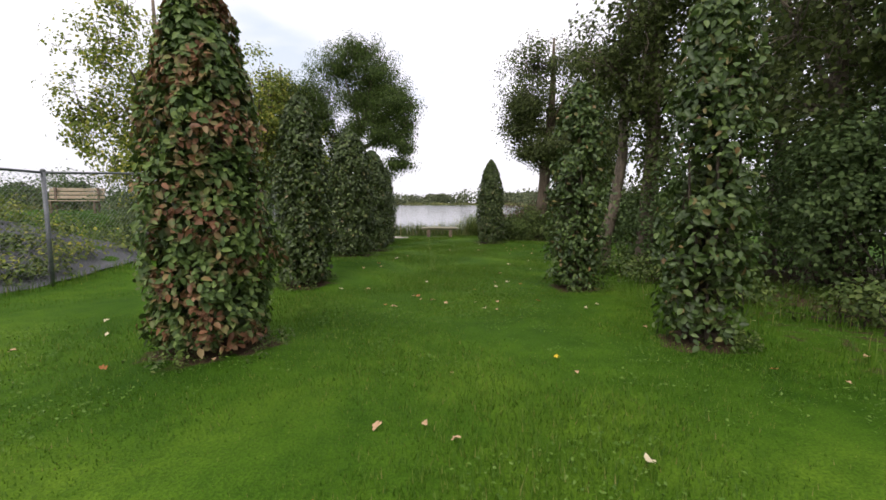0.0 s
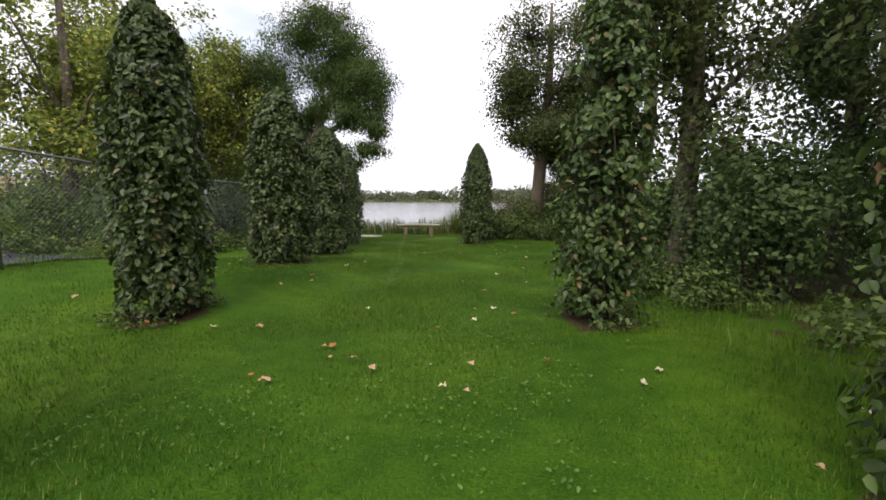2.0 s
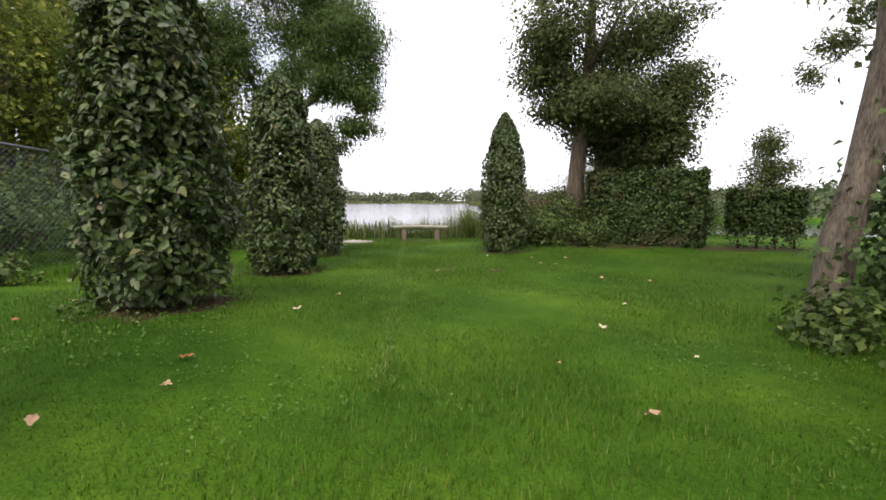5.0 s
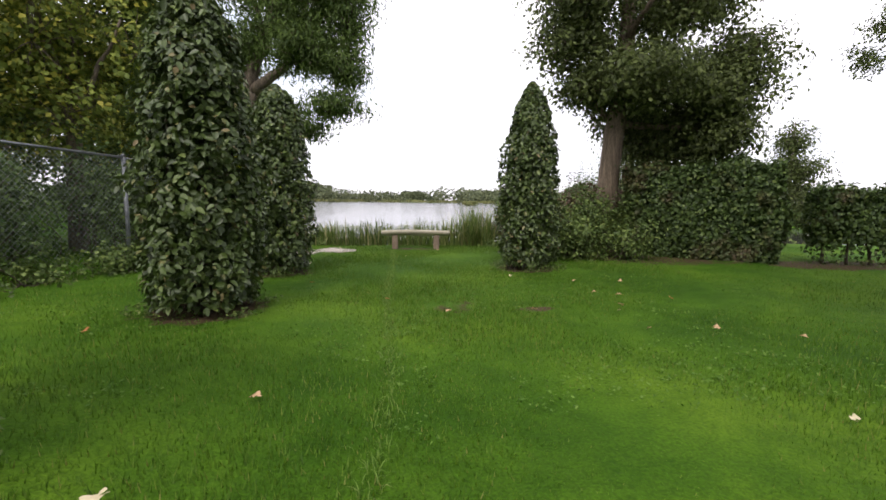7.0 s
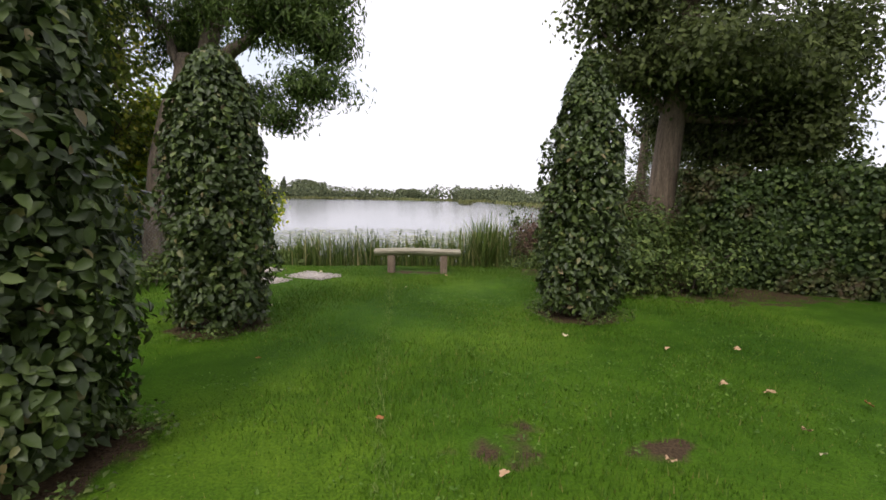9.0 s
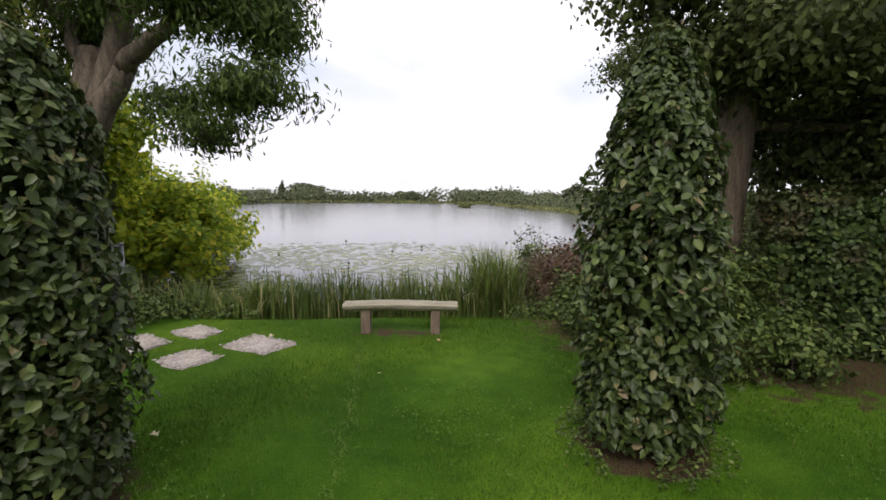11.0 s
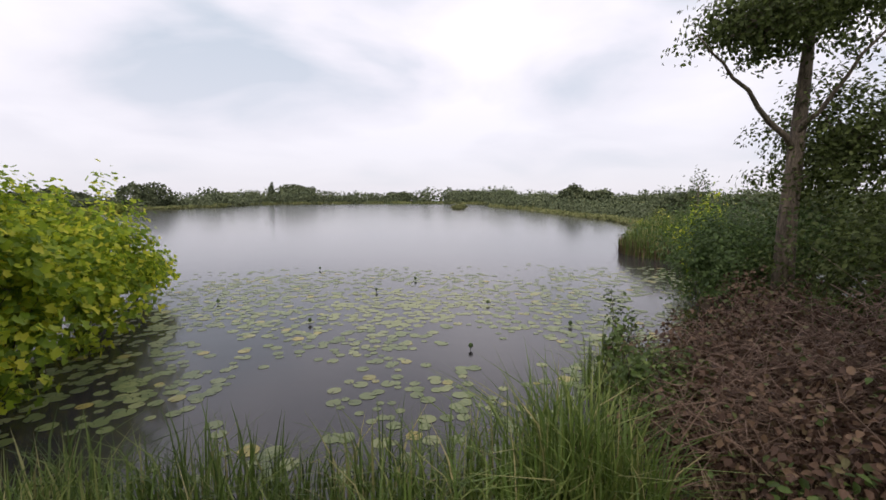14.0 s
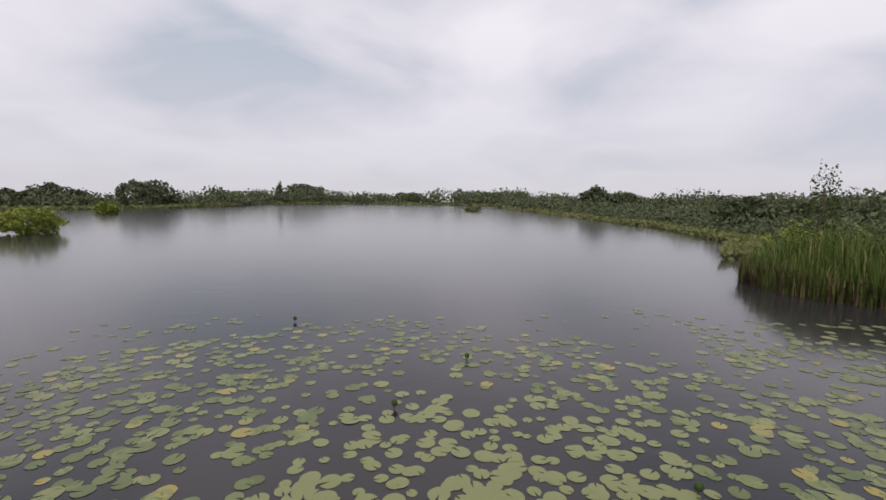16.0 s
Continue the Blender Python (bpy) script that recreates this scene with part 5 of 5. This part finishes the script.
def lily_pads():
    protos = []
    for k in range(6):
        bm = bmesh.new()
        n = 14
        cv = bm.verts.new((0, 0, 0.004))
        vs = []
        for i in range(n + 1):
            a = 0.16 + (6.283 - 0.32) * i / n
            r = 1 + 0.07 * noise.noise(Vector((math.cos(a) * 1.5, math.sin(a) * 1.5, k * 5)))
            vs.append(bm.verts.new((r * math.cos(a), 0.93 * r * math.sin(a), 0.02 + 0.035 * noise.noise(Vector((math.cos(a) * 2, math.sin(a) * 2, k * 3 + 1))))))
        for a, b in zip(vs, vs[1:]):
            bm.faces.new((cv, a, b))
        me = bm_mesh("lily_pad", bm, PADLEAF, False)
        protos.append(me)
    g = np.random.default_rng(5)
    pts = []
    while len(pts) < 2500:
        x, y = g.uniform(-8, 10.5), g.uniform(20.6, 36.0)
        den = 0.35 * math.exp(-((x - 0.5) / 5) ** 2 - ((y - 29) / 3.2) ** 2) + noise.noise(Vector((x * 0.35, y * 0.35, 2.0))) + 0.5 * noise.noise(Vector((x * 1.1, y * 1.1, 8.0)))
        edge = min(1, max(0.0, y - 20.2) / 2.6) * max(0, min(1, (34.5 + 2.2 * noise.noise(Vector((x * 0.5, 0, 7))) - y) / 4)) * min(1, (x + 8) / 2.5)
        if den > -0.02 - 0.35 * g.random() and g.random() < edge and inside_by(LAKE, np.array([x]), np.array([y]))[0] > 0.25:
            if all((x - a) ** 2 + (y - b) ** 2 > 0.014 for a, b, _ in pts[-500:]):
                pts.append((x, y, g.uniform(0.055, 0.125)))
    pts.sort(key=lambda p: (p[0]) ** 2 + (p[1] - 28) ** 2)
    for x, y, r in pts[:320]:
        o = new("lily_pad", protos[int(g.integers(6))])
        o.matrix_world = pose(x, y, WATER_Z + 0.004, g.normal(0, 1.0), g.normal(0, 1.0), g.uniform(0, 360)) @ Matrix.Diagonal((r, r, r, 1))
        tagged(o, "yellow-green round water lily leaf floating on the lake", "lily pad", "lily pads")
    bm = bmesh.new()
    for x, y, r in pts[320:]:
        bm2 = protos[int(g.integers(6))]
        m = pose(x, y, WATER_Z + 0.004, 0, 0, g.uniform(0, 360)) @ Matrix.Diagonal((r, r, r, 1))
        start = len(bm.verts)
        bm.from_mesh(bm2)
        bm.verts.ensure_lookup_table()
        bmesh.ops.transform(bm, matrix=m, verts=bm.verts[start:])
    tagged(new("lily_pads", bm_mesh("lily_pads", bm, PADLEAF, False)), "many yellow-green lily leaves floating on the lake", "lily pads", kind="stuff")


lily_pads()
for x, y in ((-0.98, 29.6), (1.07, 24.3), (-3.46, 34.0), (-2.2, 26.3), (3.4, 25.6), (0.2, 31.4), (-5.0, 28.4), (2.0, 27.7)):
    o = thing("lily_bud", (x, y, WATER_Z), "dark green water lily bud standing above the water", "lily bud", "lily buds")
    part("stalk", tubes("bud_stalk", [[(0, 0, -0.15, 0.006), (0.01, 0, 0.0, 0.006), (0.015, 0, 0.05, 0.006)]], LAUREL, 6), o)
    part("bud", tubes("bud_head", [[(0.015, 0, 0.04, 0.012), (0.015, 0, 0.055, 0.036), (0.015, 0, 0.085, 0.045), (0.018, 0, 0.115, 0.034), (0.02, 0, 0.13, 0.008)]], LAUREL, 10), o)

# ---- fallen leaves ----


def fallen_leaves():
    protos = []
    for k, m in enumerate(FALLEN):
        bm = bmesh.new()
        c = bm.verts.new((0, 0, 0.012))
        vs = []
        for i in range(20):
            a = i / 20 * 6.283
            r = (0.72 + 0.28 * abs(math.cos(2.5 * a)) + 0.12 * noise.noise(Vector((a * 3, k, 1)))) * (1 if i != 10 else 0.5)
            vs.append(bm.verts.new((r * math.cos(a), r * math.sin(a), 0.18 + 0.62 * noise.noise(Vector((1.4 * math.cos(a), 1.4 * math.sin(a), k * 4.0))))))
        for i in range(20):
            bm.faces.new((c, vs[i], vs[(i + 1) % 20]))
        bmesh.ops.create_cone(bm, segments=5, radius1=0.04, radius2=0.02, depth=0.7, matrix=pose(-0.8, 0, 0.08, 0, 90, 0), cap_ends=True)
        protos.append(bm_mesh("fallen_leaf", bm, m, False))
    return protos


LEAF_PROTOS = fallen_leaves()
LEAF_SPOTS = [(0.03, 2.58, 0), (-0.37, 1.85, 0), (-0.12, 1.88, 0), (0.04, 1.73, 0), (0.83, 2.91, 2), (0.89, 2.6, 0), (0.91, 1.55, 1), (-0.52, 1.23, 3), (-2.41, 2.64, 3), (-1.49, 5.83, 1), (-1.11, 5.85, 0), (-0.36, 5.29, 3), (-0.32, 5.03, 0), (-0.17, 5.01, 0), (-0.01, 4.83, 0),
              (-0.71, 4.71, 3), (-0.6, 4.63, 0), (0.35, 4.88, 1), (0.61, 4.9, 0), (1.12, 4.97, 3), (0.98, 6.62, 1), (1.58, 4.58, 1), (-1.2, 7.75, 0), (0.75, 8.23, 0), (0.98, 7.59, 0), (1.68, 8.41, 1), (0.92, 12.12, 0), (2.07, 12.91, 0), (1.74, 11.6, 0), (-0.92, 10.2, 0)]
g = np.random.default_rng(11)
for _ in range(60):
    LEAF_SPOTS.append((g.uniform(-3.6, 3.2), g.uniform(0.4, 18), int(g.choice([0, 1, 1, 0, 3]))))
LNAME = ["tan", "pale", "yellow", "rust-brown"]
for x, y, k in LEAF_SPOTS:
    o = new("fallen_leaf", LEAF_PROTOS[k])
    s = g.uniform(0.018, 0.038)
    o.matrix_world = pose(x, y, hz(x, y) + 0.035, g.normal(0, 12), g.normal(0, 12), g.uniform(0, 360)) @ Matrix.Diagonal((s, s * 0.8, s, 1))
    tagged(o, f"curled {LNAME[k]} fallen leaf lying on the grass", "leaf", "fallen leaves")

# ---- grass ----


def grass():
    n = 430000
    x = RNG.normal(0.2, 2.4, n); y = RNG.uniform(0.2, 18.9, n)
    k = n // 4
    x[:k], y[:k] = RNG.uniform(-6, 9, k), RNG.uniform(0.5, 19, k)
    ok = (x > fence_x(y) + 0.15) & (inside_by(LAKE, x, y) < -0.35)
    for cx, cy, d, h, kk in COLUMNS:
        ok &= np.hypot(x - cx, y - cy) > d * 0.5 * RNG.uniform(0.7, 1.15, n)
    for cx, cy in ((-2.86, 17.88), (-3.38, 17.42), (-1.9, 17.33), (-2.5, 16.88)):
        ok &= np.abs(x - cx) + np.abs(y - cy) > 0.40
    for cx, cy, rx, ry in ((0.15, 12.35, 0.3, 0.15), (0.98, 12.25, 0.22, 0.12), (-0.25, 17.78, 0.75, 0.2)):
        ok &= ((x - cx) / rx) ** 2 + ((y - cy) / ry) ** 2 > RNG.uniform(0.3, 1.3, len(x))
    x, y = x[ok], y[ok]
    n = len(x)
    z = height(x, y) - 0.005
    h = RNG.uniform(0.02, 0.055, n) * (0.8 + 0.35 * np.sin(x * 1.3 + 1) * np.sin(y * 1.1))
    a = RNG.random(n) * 6.283
    d = np.stack((np.cos(a), np.sin(a)), 1); s = np.stack((-np.sin(a), np.cos(a)), 1)
    w = RNG.uniform(0.0018, 0.0036, n); ln = RNG.uniform(0.1, 0.7, n) * h
    b = np.stack((x, y), 1)
    c0 = np.column_stack((b - s * w[:, None], z)); c1 = np.column_stack((b + s * w[:, None], z))
    c2 = np.column_stack((b + d * ln[:, None], z + h))
    me = mesh_np("grass", np.stack((c0, c1, c2), 1).reshape(-1, 3), np.arange(3 * n), np.full(n, 3), GRASS)
    tagged(new("grass", me), "short green lawn grass blades", "grass", kind="stuff")


grass()


def lawn_weeds():
    """Flat broad leaves of clover and plantain in patches of the lawn."""
    n = 60000
    x, y = RNG.uniform(-4, 4, n), RNG.uniform(0.6, 18.4, n)
    f = np.array([noise.noise(Vector((a * 0.8, b * 0.8, 4.0))) + 0.6 * noise.noise(Vector((a * 3, b * 3, 9.0))) for a, b in zip(x, y)])
    ok = (f > 0.16) & (x > fence_x(y) + 0.3)
    x, y = x[ok], y[ok]
    at = np.column_stack((x, y, height(x, y) + RNG.uniform(0.012, 0.045, len(x))))
    up = np.tile((0, 0, 1.0), (len(x), 1))
    me = leaves("lawn_weeds", at, up, RNG.uniform(0.010, 0.028, len(x)), WEED, "oval", 0.1)
    tagged(new("lawn_weeds", me), "small broad-leaved weeds growing in the lawn", "weeds", kind="stuff")
    k = 9000
    c = np.array([(a, b, d) for a, b, d, h, q in COLUMNS])
    w = RNG.integers(0, len(c), k); th = RNG.random(k) * 6.283; r = c[w, 2] * 0.5 * RNG.uniform(0.75, 1.35, k)
    x, y = c[w, 0] + r * np.cos(th), c[w, 1] + r * np.sin(th)
    f = np.array([noise.noise(Vector((a * 2.2, b * 2.2, 1.0))) for a, b in zip(x, y)])
    x, y = x[f > 0.05], y[f > 0.05]
    at = np.column_stack((x, y, height(x, y) + RNG.uniform(0.01, 0.10, len(x))))
    me = leaves("ivy_fringe", at, np.tile((0, 0, 1.0), (len(x), 1)), RNG.uniform(0.018, 0.042, len(x)), BRAMBLE, "plain", 0.1)
    tagged(new("ground_ivy", me), "low ivy round the feet of the columns", "weeds", kind="stuff")


lawn_weeds()


def rough_grass():
    """Long unmown grass along the thicket and the fence."""
    n = 9000
    x, y = RNG.uniform(2.5, 5.2, n), RNG.uniform(0.5, 9.8, n)
    f = np.array([noise.noise(Vector((a * 1.3, b * 1.3, 6.0))) for a, b in zip(x, y)])
    ok = (f > -0.1) & (RNG.random(n) < (x - 2.3) / 1.2)
    x, y = x[ok], y[ok]
    m = 2500
    fy = RNG.uniform(3, 18.4, m)
    x, y = np.concatenate((x, fence_x(fy) + np.abs(RNG.normal(0.05, 0.15, m)))), np.concatenate((y, fy))
    k = len(x)
    ob = new("rough_grass", blades(k, x, y, height(x, y), RNG.uniform(0.07, 0.22, k), RNG.uniform(0.004, 0.008, k), np.abs(RNG.normal(0.4, 0.25, k)), GRASS, "rough_grass"))
    tagged(ob, "long unmown grass along the thicket and fence", "grass", kind="stuff")


rough_grass()


def mown_track():
    """A pale narrow line of flattened grass that runs down the lawn to the bench."""
    n = 1500
    y = 17.4 - 9.5 * RNG.random(n)
    x = -0.36 - 0.055 * (y - 10.8) + 0.03 * np.sin(y * 1.3) + RNG.normal(0, 0.035, n)
    ob = new("flattened_grass", blades(n, x, y, height(x, y), RNG.uniform(0.03, 0.055, n), RNG.uniform(0.003, 0.006, n), np.abs(RNG.normal(0.9, 0.3, n)), STRAW, "flattened_grass"))
    tagged(ob, "pale flattened line of grass across the lawn", "grass", kind="stuff")


mown_track()
